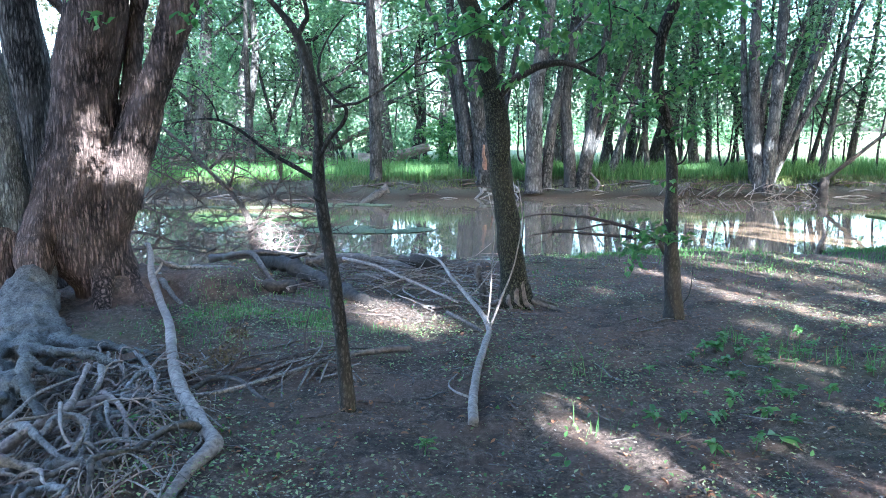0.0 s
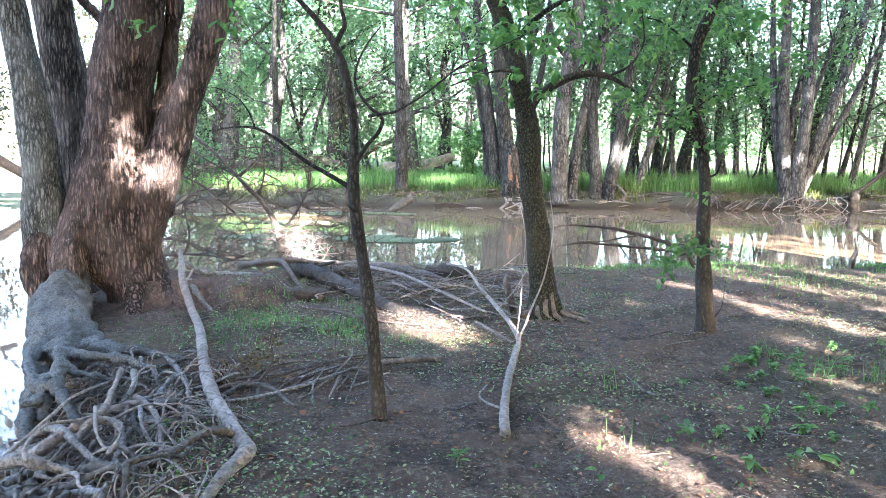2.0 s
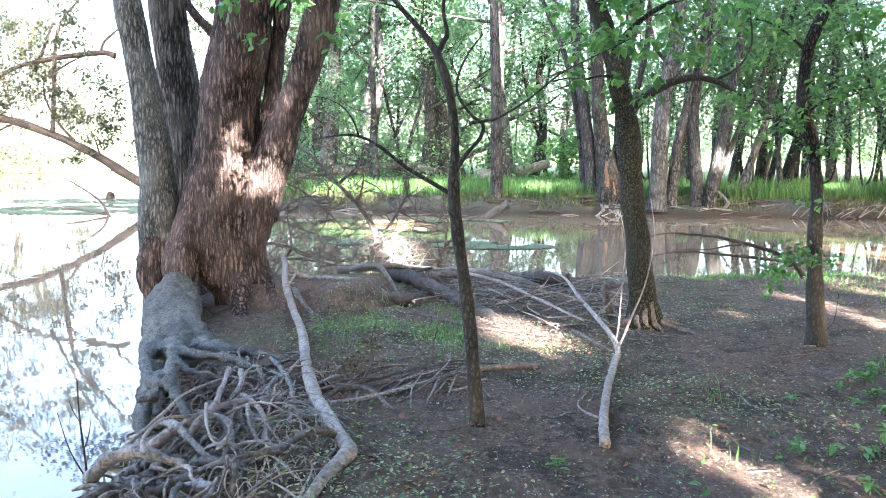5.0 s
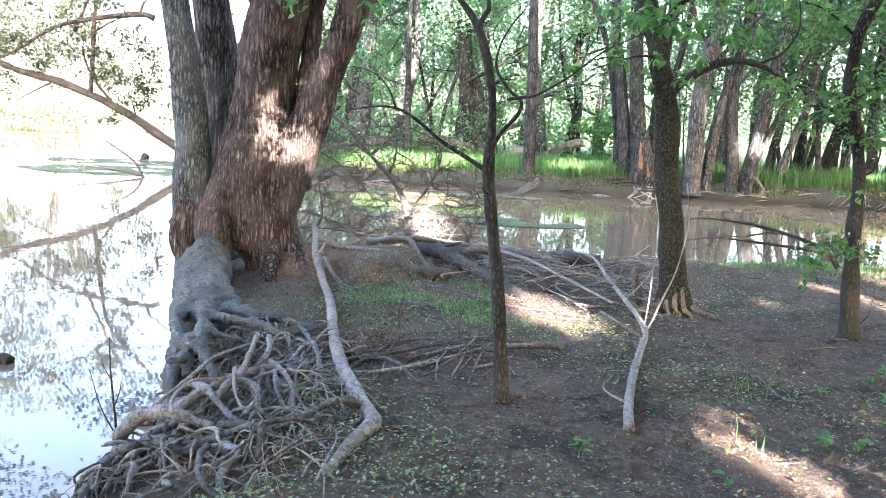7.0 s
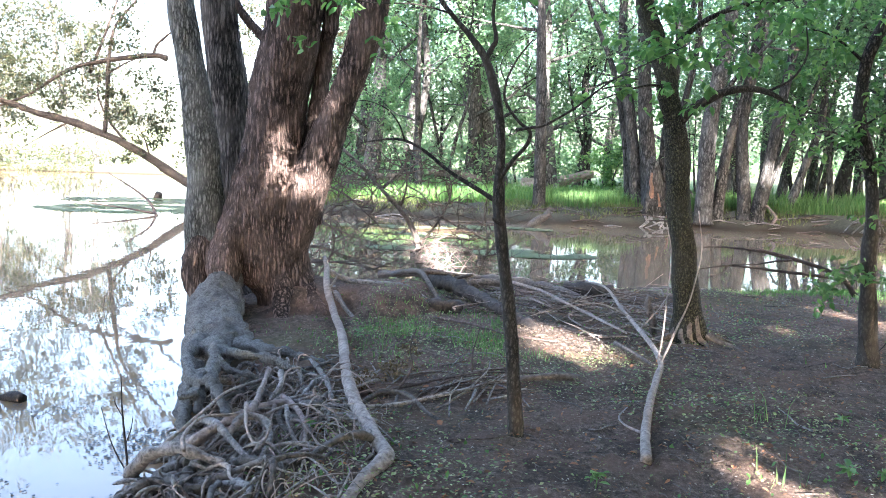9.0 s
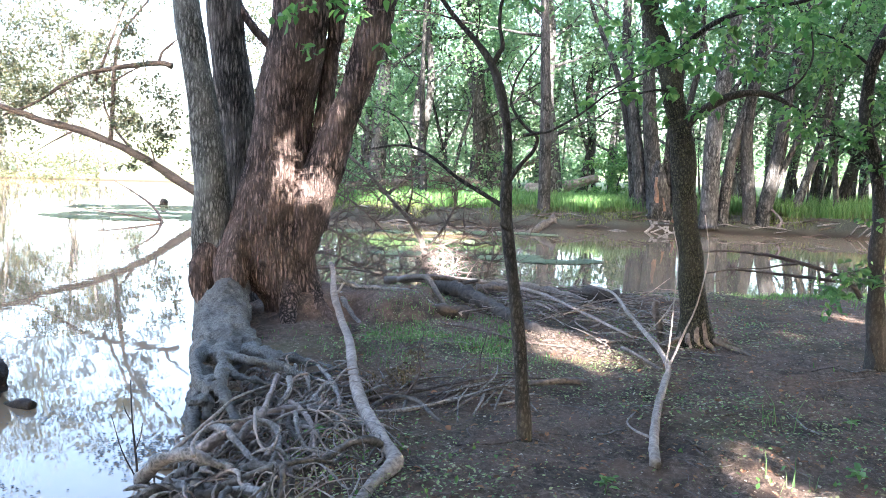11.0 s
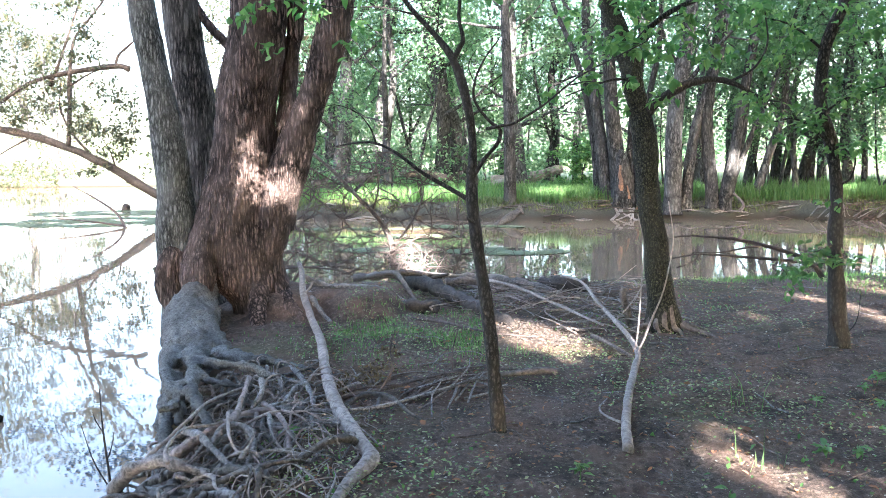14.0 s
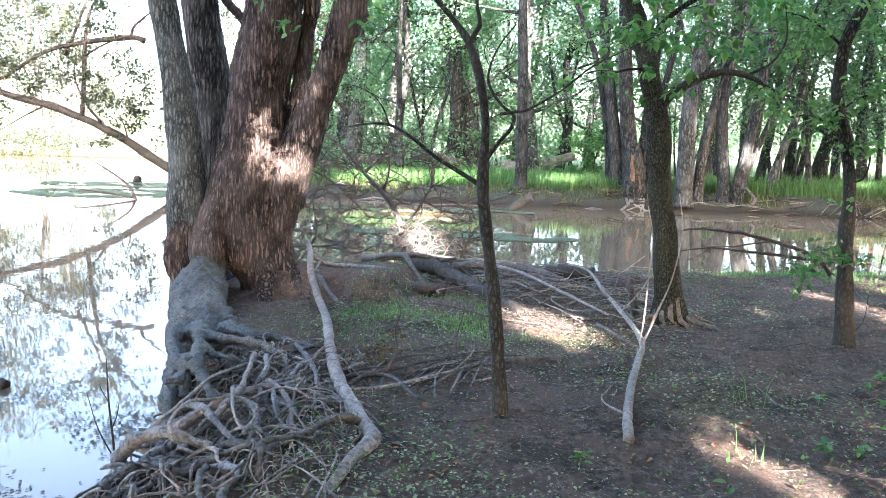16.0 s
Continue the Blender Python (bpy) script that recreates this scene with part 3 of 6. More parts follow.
    g.tube([(-4.5, 8.9, -0.2), (-4.56, 9.0, 0.6), (-4.54, 9.0, 1.5), (-4.54, 9.0, 2.15), (-4.58, 9.0, 2.6), (-4.68, 9.0, 3.46), (-4.8, 9.1, 5.6), (-4.9, 9.3, 9.0)],
           [0.28, 0.22, 0.205, 0.215, 0.22, 0.21, 0.17, 0.05], 40, 12, 0.12, 3.0, 0.03, 13)
    part("trunk", g, M_BIG3, tree)
    # the thick main stem with its toes
    g = Geo()
    g.tube([(-3.58, 8.45, -0.4), (-3.58, 8.45, 0.0), (-3.62, 8.44, 0.24), (-3.78, 8.41, 0.56), (-3.87, 8.4, 0.88), (-3.84, 8.4, 1.25), (-3.76, 8.4, 1.69), (-3.70, 8.4, 2.1), (-3.63, 8.4, 2.51), (-3.49, 8.4, 3.32), (-3.34, 8.3, 5.5), (-3.2, 8.2, 9.0), (-3.1, 8.2, 12.0)],
           [0.36, 0.34, 0.34, 0.40, 0.415, 0.385, 0.355, 0.335, 0.32, 0.30, 0.26, 0.16, 0.05], 72, 10, 0.14, 2.6, 0.028, 17, 3.0)
    for pts, rad in (
        ([(-4.0, 8.2, 1.05), (-4.1, 8.08, 0.7), (-4.12, 7.95, 0.42), (-4.1, 7.85, 0.2)], [0.2, 0.2, 0.17, 0.12]),
        # burl over the water
        ([(-4.42, 8.1, 0.75), (-4.47, 8.02, 0.5), (-4.46, 7.98, 0.28), (-4.38, 7.95, 0.05)], [0.10, 0.14, 0.14, 0.09]),
        ([(-3.52, 8.15, 0.3), (-3.46, 7.95, 0.06), (-3.38, 7.75, -0.03), (-3.3, 7.55, -0.1)], [0.10, 0.09, 0.08, 0.04]),
        ([(-3.3, 8.3, 0.2), (-3.15, 8.15, 0.08), (-2.98, 7.98, 0.0)], [0.09, 0.08, 0.03]),
    ):
        g.tube(pts, rad, 20, 7, 0.35, 3.5, seed=rng.uniform(0, 30))
    main = fuse(part("trunk", g, M_BIG, tree), 0.022)
    # the leaning stem grown against it, and the slim one between
    g = Geo()
    g.tube([(-3.52, 8.45, -0.4), (-3.49, 8.45, 0.03), (-3.54, 8.45, 0.24), (-3.58, 8.43, 0.56), (-3.50, 8.4, 0.88), (-3.35, 8.38, 1.25), (-3.19, 8.38, 1.69), (-3.01, 8.38, 2.11), (-2.85, 8.4, 2.51), (-2.73, 8.4, 2.91), (-2.63, 8.42, 3.3), (-2.3, 8.7, 5.2), (-1.7, 8.9, 8.6)],
           [0.33, 0.30, 0.255, 0.235, 0.235, 0.225, 0.215, 0.175, 0.165, 0.175, 0.185, 0.15, 0.05], 48, 10, 0.16, 2.6, 0.03, 12, 9.0)
    g.tube([(-3.42, 8.55, 0.9), (-3.36, 8.56, 1.6), (-3.30, 8.58, 2.12), (-3.25, 8.6, 2.53), (-3.19, 8.6, 2.95), (-3.13, 8.6, 3.35), (-3.0, 8.9, 6.0), (-2.9, 9.2, 8.0)], [0.2, 0.16, 0.12, 0.10, 0.09, 0.10, 0.08, 0.03], 28, 9, 0.2, 2.6, 0.04, 9, 5.0)
    fuse(part("trunk", g, M_BIG, tree), 0.022)
    # weathered roots over the mound
    for pts, r in (
        ([(-3.2, 8.72, 0.34), (-2.95, 8.7, 0.25), (-2.6, 8.62, 0.25), (-2.25, 8.55, 0.24), (-1.95, 8.45, 0.1), (-1.8, 8.35, -0.02)], 0.034),
        ([(-2.7, 8.5, 0.2), (-2.55, 8.3, 0.14), (-2.4, 8.12, 0.03), (-2.3, 7.9, -0.05)], 0.04),
        ([(-2.45, 8.45, 0.2), (-2.25, 8.28, 0.1), (-2.05, 8.15, 0.0), (-1.9, 8.05, -0.05)], 0.03),
        ([(-3.05, 8.4, 0.2), (-2.9, 8.2, 0.12), (-2.72, 8.02, 0.0), (-2.55, 7.85, -0.06)], 0.034),
    ):
        taper(pts, r, r * 0.4, M_ROOT, "root", tree, 12, 0.8, 8, "weathered grey root", 14)
    # a short limb between the stems, and a broken one by the mossy stem
    g = Geo()
    g.tube([(-3.95, 8.9, 2.85), (-4.16, 9.0, 3.05), (-4.38, 9.0, 3.29), (-4.7, 9.1, 3.8)], [0.06, 0.055, 0.05, 0.03], 8, 4)
    part("limb", g, M_BIG, tree)
    # upper boughs and the broad crown high above, out of view, broadened to shade the point
    for x, y, z, dx, dy in ((-5.3, 8.3, 6.5, -1, 0.2), (-4.8, 9.2, 7.0, -0.5, 1), (-3.3, 8.3, 6.0, 0.4, -0.5), (-3.2, 8.2, 8.5, 0.7, 0.5), (-2.1, 8.8, 6.3, 1, -0.1), (-1.8, 8.9, 8.0, 0.8, 0.8), (-3.1, 8.2, 11, -0.3, -0.1), (-3.2, 8.2, 8.0, 0.6, -0.9)):
        g, tips = Geo(), []
        limbs(g, rng, (x, y, z), (dx, dy, 0.55), 4.2, 0.10, 2, tips)
        tagged(part("bough", g, M_BIG, main), kind="stuff")
        tips = np.array(tips)
        c = tips[rng.integers(0, len(tips), 3200)] + rng.normal(0, 0.55, (3200, 3))
        c = c[(c[:, 2] > 5.0) & lit_gap(c)]
        hang("crown", leaf_mesh("crown", c, (0.13, 0.21), M_LEAFD, rng), tree)


old_tree()


def lake_tree():
    """The tree that leans from the far bank out over the open water."""
    rng = np.random.default_rng(12)
    t = thing("leaning_tree", (-12.8, 27.5, -0.2), "tree leaning low over open water with sparse olive leaves", "tree")
    # dark wood colour puts shade into the trunk and branches, which stand in sun
    for pts, r, e in (
        ([(-12.4, 27.6, -0.5), (-13.7, 27.4, -0.1), (-15.3, 27.2, 0.6), (-16.9, 27.0, 1.6), (-19.0, 26.7, 2.5), (-20.6, 26.5, 2.9), (-22.1, 26.2, 3.4), (-25, 25.8, 4.2)], 0.21, 0.08),
    ):
        taper_tube(t, "trunk", pts, r, e, M_DARKLOG, 12)
    for pts, r in (
        ([(-16.0, 27.6, 5.0), (-16.5, 27.5, 5.1), (-18.1, 27.2, 4.9), (-19.5, 26.8, 4.5), (-20.9, 26.5, 3.6), (-22.1, 26.2, 3.1)], 0.13),
        ([(-16.5, 27.5, 5.1), (-16.4, 27.6, 5.5), (-16.1, 27.7, 5.8), (-15.6, 27.8, 6.2)], 0.07),
        ([(-18.1, 26.8, 2.2), (-18.1, 27.0, 3.6), (-18.1, 27.2, 5.0), (-17.9, 27.3, 6.1), (-17.3, 27.6, 7.0), (-16.3, 27.8, 8.2)], 0.10),
        ([(-18.8, 27.0, 4.4), (-18.4, 27.2, 5.5), (-17.9, 27.5, 7.1), (-17.4, 27.6, 8.2)], 0.07),
        ([(-18.1, 27.1, 4.4), (-17.5, 27.3, 4.8), (-17.0, 27.4, 5.0)], 0.05),
        ([(-17.4, 26.9, 2.0), (-18.0, 26.9, 2.7), (-18.4, 26.9, 3.6), (-18.3, 26.9, 4.4)], 0.06),
        ([(-19.4, 26.6, 2.6), (-20.2, 26.5, 2.2), (-21.2, 26.3, 1.6)], 0.04),
        ([(-16.4, 27.0, 1.3), (-16.6, 27.0, 2.0), (-16.9, 27.0, 2.5)], 0.04),
    ):
        taper_tube(t, "branch", pts, r, r * 0.3, M_DARKLOG, 8)
    cl = []
    for x, y, z, r, n in ((-21.4, 26.6, 5.4, 1.1, 520), (-22.3, 26.6, 7.0, 1.3, 700), (-20.6, 26.8, 6.6, 1.0, 420), (-19.1, 26.9, 4.6, 0.8, 300), (-20.9, 26.5, 3.9, 0.8, 260), (-18.8, 27, 3.7, 0.7, 240), (-17.4, 27.1, 3.0, 0.5, 160), (-16.5, 27.1, 1.9, 0.55, 200), (-16.2, 27.2, 2.7, 0.5, 160), (-17.3, 26.9, 1.4, 0.3, 60),
                          (-21.8, 26.2, 2.6, 0.8, 220), (-17.0, 27.3, 4.3, 0.4, 60), (-15.9, 27.4, 3.1, 0.4, 60), (-18.4, 27.4, 7.4, 0.8, 200), (-19.6, 27.2, 8.0, 1.0, 300), (-16.8, 27.7, 8.0, 0.8, 200), (-23.5, 26.2, 5.0, 1.2, 400), (-19.9, 26.7, 3.2, 0.5, 120), (-21.0, 26.8, 8.6, 1.2, 400), (-23.0, 26.5, 9.0, 1.4, 500), (-17.8, 27.0, 3.6, 0.4, 80)):
        cl.append((x, y, z, r * 1.25, int(n * 1.9)))
    for k in range(26):
        cl.append((rng.uniform(-25, -15.2), rng.uniform(26, 28), rng.uniform(2.2, 9.5), rng.uniform(0.5, 0.9), int(rng.integers(90, 200))))
    hang("crown", leaf_mesh("crown", clump_points(rng, cl), (0.11, 0.2), M_LEAFB, rng, 0.3, 0.5), t)


def taper_tube(t, name, pts, r0, r1, mat, sides):
    g = Geo()
    n = len(pts) - 1
    g.tube(pts, [r0 + (r1 - r0) * i / n for i in range(n + 1)], sides, 5, 0.3, 3, seed=r0 * 40)
    return part(name, g, mat, t)


lake_tree()


# ---- saplings and the middle tree ----
def sprays(rng, places, n, r):
    c = []
    for x, y, z in places:
        c.append((x, y, z, r, n))
    return clump_points(rng, c)


def thin_sapling():
    rng = np.random.default_rng(21)
    t = thing("sapling", (-0.65, 4.78, 0), "thin brown sapling forked at the top with bare lower twigs", "tree")
    g = Geo()
    g.tube([(-0.64, 4.78, -0.1), (-0.65, 4.78, 0.05), (-0.69, 4.78, 0.6), (-0.745, 4.8, 1.01), (-0.80, 4.82, 1.42), (-0.79, 4.8, 1.78), (-0.83, 4.8, 2.05), (-0.90, 4.8, 2.26), (-1.0, 4.8, 2.40), (-1.19, 4.82, 2.62), (-1.5, 4.9, 3.1), (-1.8, 5.0, 3.9)],
           [0.055, 0.047, 0.041, 0.038, 0.036, 0.027, 0.026, 0.024, 0.016, 0.014, 0.010, 0.004], 12, 5, 0.25, 9)
    tr = part("trunk", g, M_SAP, t)
    for pts, r in (
        ([(-0.90, 4.8, 2.25), (-0.86, 4.8, 2.33), (-0.84, 4.8, 2.38), (-0.855, 4.8, 2.6), (-0.7, 4.85, 3.2), (-0.6, 4.9, 4.2)], 0.018),
        ([(-0.80, 4.82, 1.42), (-0.94, 4.84, 1.50), (-1.10, 4.86, 1.59), (-1.26, 4.88, 1.71), (-1.39, 4.9, 1.775), (-1.52, 4.92, 1.785), (-1.70, 4.95, 1.76)], 0.016),
        ([(-0.79, 4.8, 1.56), (-0.72, 4.78, 1.67), (-0.64, 4.76, 1.76), (-0.62, 4.75, 1.84), (-0.69, 4.74, 1.90), (-0.77, 4.74, 2.02), (-0.76, 4.74, 2.14), (-0.70, 4.74, 2.26), (-0.62, 4.74, 2.36)], 0.014),
        ([(-0.70, 4.75, 1.85), (-0.60, 4.73, 1.865), (-0.53, 4.72, 1.88), (-0.36, 4.7, 1.98), (-0.18, 4.68, 2.12), (-0.02, 4.66, 2.20), (0.2, 4.6, 2.3)], 0.010),
        ([(-1.40, 4.9, 1.775), (-1.44, 4.9, 1.88), (-1.52, 4.9, 1.97), (-1.66, 4.9, 2.02), (-1.78, 4.9, 1.99)], 0.006),
        ([(-0.775, 4.79, 1.29), (-0.81, 4.77, 1.31), (-0.825, 4.76, 1.335)], 0.014),
        ([(-1.0, 4.8, 2.40), (-0.98, 4.8, 2.52), (-1.0, 4.8, 2.7)], 0.006),
        ([(-1.10, 4.8, 2.52), (-1.3, 4.65, 2.55), (-1.55, 4.45, 2.53), (-1.9, 4.3, 2.6)], 0.006),
        ([(-1.5, 4.9, 3.1), (-1.75, 5.0, 3.15), (-2.0, 5.15, 3.2), (-2.35, 5.3, 3.1)], 0.007),
        ([(-0.76, 4.74, 2.10), (-0.80, 4.74, 2.22), (-0.72, 4.7, 2.34)], 0.004),
        ([(-0.22, 4.68, 2.08), (-0.12, 4.7, 2.10), (0.05, 4.7, 2.08)], 0.005),
    ):
        g = Geo()
        n = len(pts)
        g.tube(pts, [r * (1 - 0.72 * i / (n - 1)) for i in range(n)], 7, 4, 0.2, 14)
        part("branch", g, M_SAP, tr)
    places = [(-1.6, 4.7, 2.5), (-1.75, 4.7, 2.42), (-0.7, 4.8, 2.75), (-1.9, 4.8, 2.7), (-0.6, 4.9, 3.1),
              (-1.7, 5.0, 3.4), (-0.9, 4.9, 3.3), (-0.5, 4.9, 3.8), (-1.85, 5.0, 3.9), (-1.2, 4.8, 3.6), (-1.55, 4.4, 2.52), (-1.4, 4.35, 2.6), (-1.97, 4.3, 2.58), (-1.85, 4.3, 2.7), (-2.0, 5.1, 3.1), (-2.2, 5.2, 3.3), (-1.75, 5.0, 3.15), (-2.4, 5.3, 3.0), (-1.9, 5.2, 3.5), (-2.15, 5.4, 3.45), (-1.7, 5.2, 3.6)]
    # sprays above the view, added so their leaf shadows dapple the old trunk
    loose = [(-1.45, 4.2, 3.02), (-1.62, 4.15, 3.15), (-1.72, 4.3, 3.05), (-1.4, 4.4, 3.1), (-1.8, 4.2, 2.95), (-1.55, 4.3, 2.95)]
    for x, y, z in loose:
        taper_tube(tr, "branch", [(-1.42, 4.88, 2.98 + 0.1 * (x + 1.5)), ((x - 1.42) / 2, (y + 4.88) / 2, z + 0.04), (x, y, z)], 0.006, 0.002, M_SAP, 5)
    c = np.vstack([sprays(rng, places, 28, 0.2), sprays(np.random.default_rng(24), loose, 24, 0.2)])
    hang("crown", leaf_mesh("crown", c, (0.04, 0.08), M_LEAF, rng, 0.4, 0.55, True), t)


def middle_tree():
    rng = np.random.default_rng(22)
    t = thing("leaning_tree", (0.68, 7.75, 0), "leaning young tree with yellow-green lichened bark and exposed roots", "tree")
    g = Geo()
    g.tube([(0.69, 7.75, -0.15), (0.68, 7.75, 0.06), (0.67, 7.75, 0.25), (0.64, 7.75, 0.50), (0.57, 7.75, 0.95), (0.525, 7.75, 1.35), (0.50, 7.75, 1.7), (0.45, 7.75, 2.02), (0.36, 7.75, 2.38), (0.26, 7.8, 2.74), (0.12, 7.8, 3.2), (-0.1, 7.9, 4.4), (-0.2, 8.0, 6.5)],
           [0.20, 0.165, 0.14, 0.122, 0.115, 0.115, 0.112, 0.10, 0.095, 0.09, 0.085, 0.06, 0.02], 24, 7, 0.22, 6, 0.03, 7)
    tr = part("trunk", g, M_MID, t)
    for a, ln in ((-160, 0.42), (-122, 0.34), (-92, 0.27), (-62, 0.33), (-30, 0.62), (-8, 0.4), (205, 0.7), (25, 0.5), (120, 0.4)):
        ca, sa = math.cos(radians(a)), math.sin(radians(a))
        g = Geo()
        g.tube([(0.68 + 0.09 * ca, 7.75 + 0.09 * sa, 0.20 + 0.08 * math.sin(a)), (0.68 + 0.16 * ca, 7.75 + 0.16 * sa, 0.08), (0.68 + 0.6 * ln * ca + 0.05, 7.75 + 0.6 * ln * sa, 0.02), (0.68 + ln * ca, 7.75 + ln * sa, -0.04)],
               [0.04, 0.026, 0.017, 0.006], 9, 5, 0.3, 9, seed=a)
        part("root", g, M_DRIFT, tr, "bare pale root")
    for pts, r, mat in (
        ([(0.50, 7.72, 2.06), (0.58, 7.66, 2.15), (0.66, 7.6, 2.205), (0.83, 7.6, 2.30), (1.0, 7.6, 2.335), (1.12, 7.6, 2.33), (1.25, 7.6, 2.29), (1.37, 7.6, 2.22)], 0.05, M_SAP),
        ([(1.37, 7.6, 2.22), (1.5, 7.6, 2.15), (1.62, 7.55, 2.12)], 0.016, M_SAP),
        ([(1.2, 7.6, 2.31), (1.4, 7.6, 2.42), (1.5, 7.55, 2.62), (1.46, 7.5, 2.9)], 0.014, M_SAP),
        ([(0.30, 7.78, 2.6), (0.6, 7.7, 2.9), (0.95, 7.6, 3.05), (1.4, 7.5, 3.1), (1.9, 7.4, 3.3)], 0.03, M_SAP),
        ([(0.36, 7.75, 2.36), (0.2, 7.6, 2.36), (0.0, 7.45, 2.30), (-0.25, 7.3, 2.2)], 0.014, M_SAP),
        ([(0.12, 7.8, 3.2), (0.5, 7.5, 3.7), (1.0, 7.2, 4.0)], 0.03, M_SAP),
        ([(0.1, 7.8, 3.2), (-0.4, 7.6, 3.6), (-0.8, 7.3, 3.9)], 0.03, M_SAP),
    ):
        g = Geo()
        n = len(pts)
        g.tube(pts, [r * (1 - 0.6 * i / (n - 1)) for i in range(n)], 9, 4, 0.2, 10)
        part("branch", g, mat, tr)
    cl = []
    for x, z, r, n in ((0.42, 2.35, 0.2, 90), (0.3, 2.55, 0.24, 120), (0.45, 2.8, 0.26, 140), (0.1, 2.75, 0.3, 150), (0.55, 2.75, 0.34, 190), (0.95, 2.8, 0.34, 190), (0.3, 3.1, 0.36, 170), (1.3, 2.85, 0.33, 150), (0.0, 2.35, 0.22, 70), (0.7, 2.5, 0.24, 80), (1.2, 2.55, 0.24, 80), (1.65, 2.65, 0.3, 120), (1.75, 3.0, 0.34, 140),
                       (0.8, 3.2, 0.36, 160), (1.3, 3.3, 0.36, 160), (0.2, 3.6, 0.4, 160), (0.8, 3.9, 0.45, 180), (1.3, 4.0, 0.45, 180), (-0.3, 3.7, 0.42, 160), (-0.2, 4.6, 0.6, 240), (0.3, 5.2, 0.6, 240), (-0.3, 6.2, 0.6, 200), (0.35, 2.15, 0.14, 26), (-0.25, 2.25, 0.16, 30), (1.95, 2.45, 0.25, 80), (2.3, 2.8, 0.3, 110)):
        cl.append((x, 7.55 + rng.normal(0, 0.35), z, r * 1.1, int(n * 0.5)))
    hang("crown", leaf_mesh("crown", clump_points(rng, cl), (0.05, 0.115), M_LEAF, rng, 0.4, 0.6, True), t)


def right_sapling():
    rng = np.random.default_rng(23)
    t = thing("sapling", (2.08, 7.2, 0), "slim dark sapling with leafy shoots low on its trunk", "tree")
    g = Geo()
    g.tube([(2.09, 7.2, -0.1), (2.08, 7.2, 0.05), (2.06, 7.2, 0.25), (2.04, 7.2, 0.54), (2.02, 7.2, 0.95), (2.01, 7.2, 1.35), (1.96, 7.2, 1.70), (1.86, 7.2, 2.09), (1.88, 7.2, 2.53), (2.01, 7.2, 2.90), (2.2, 7.2, 3.5), (2.3, 7.3, 5.0)],
           [0.12, 0.095, 0.078, 0.066, 0.06, 0.058, 0.054, 0.05, 0.05, 0.045, 0.035, 0.01], 16, 6, 0.28, 7)
    tr = part("trunk", g, M_SAP, t)
    for pts, r in (
        ([(2.02, 7.2, 0.9), (1.85, 7.05, 0.86), (1.7, 6.95, 0.84)], 0.010), ([(2.02, 7.2, 0.76), (1.85, 7.05, 0.74), (1.6, 6.97, 0.69)], 0.010),
        ([(2.0, 7.2, 1.4), (2.08, 7.1, 1.45), (2.1, 7.05, 1.6), (2.06, 7.0, 1.7)], 0.012), ([(1.97, 7.2, 1.7), (1.8, 7.1, 1.85), (1.6, 7.0, 1.95), (1.4, 6.95, 1.92)], 0.012),
        ([(1.88, 7.2, 2.0), (2.1, 7.1, 2.15), (2.35, 7.0, 2.2)], 0.012), ([(1.88, 7.2, 2.5), (1.6, 7.1, 2.7), (1.4, 7.0, 2.75)], 0.014), ([(2.0, 7.2, 2.9), (2.4, 7.1, 3.1), (2.7, 7.0, 3.1)], 0.014),
        ([(2.10, 7.18, 0.10), (2.18, 7.1, 0.25), (2.2, 7.08, 0.5)], 0.006), ([(2.06, 7.12, 0.08), (1.98, 7.05, 0.25), (1.96, 7.0, 0.4)], 0.006),
    ):
        g = Geo()
        g.tube(pts, [r * (1 - 0.6 * i / (len(pts) - 1)) for i in range(len(pts))], 7, 4, 0.2, 12)
        part("branch", g, M_SAP, tr)
    cl = [(1.75, 6.95, 0.85, 0.17, 85), (1.62, 6.95, 0.7, 0.14, 55), (1.98, 6.95, 0.80, 0.14, 50), (2.1, 7.0, 1.65, 0.16, 50), (1.5, 6.95, 1.95, 0.2, 90), (1.75, 7.0, 1.9, 0.18, 70), (2.3, 7.0, 2.15, 0.22, 90), (1.9, 7.0, 2.15, 0.18, 60),
          (1.5, 7.0, 2.7, 0.3, 120), (2.1, 7.1, 2.8, 0.3, 110), (2.6, 7.0, 3.05, 0.32, 120), (2.2, 7.2, 3.5, 0.45, 180), (2.3, 7.3, 4.4, 0.55, 220), (2.3, 7.3, 5.1, 0.4, 120), (1.35, 6.95, 2.1, 0.2, 60), (2.55, 7.0, 2.4, 0.25, 80), (1.95, 7.0, 1.25, 0.10, 14)]
    hang("crown", leaf_mesh("crown", clump_points(rng, cl), (0.038, 0.085), M_LEAF, rng, 0.35, 0.6, True), t)


thin_sapling()
middle_tree()
right_sapling()


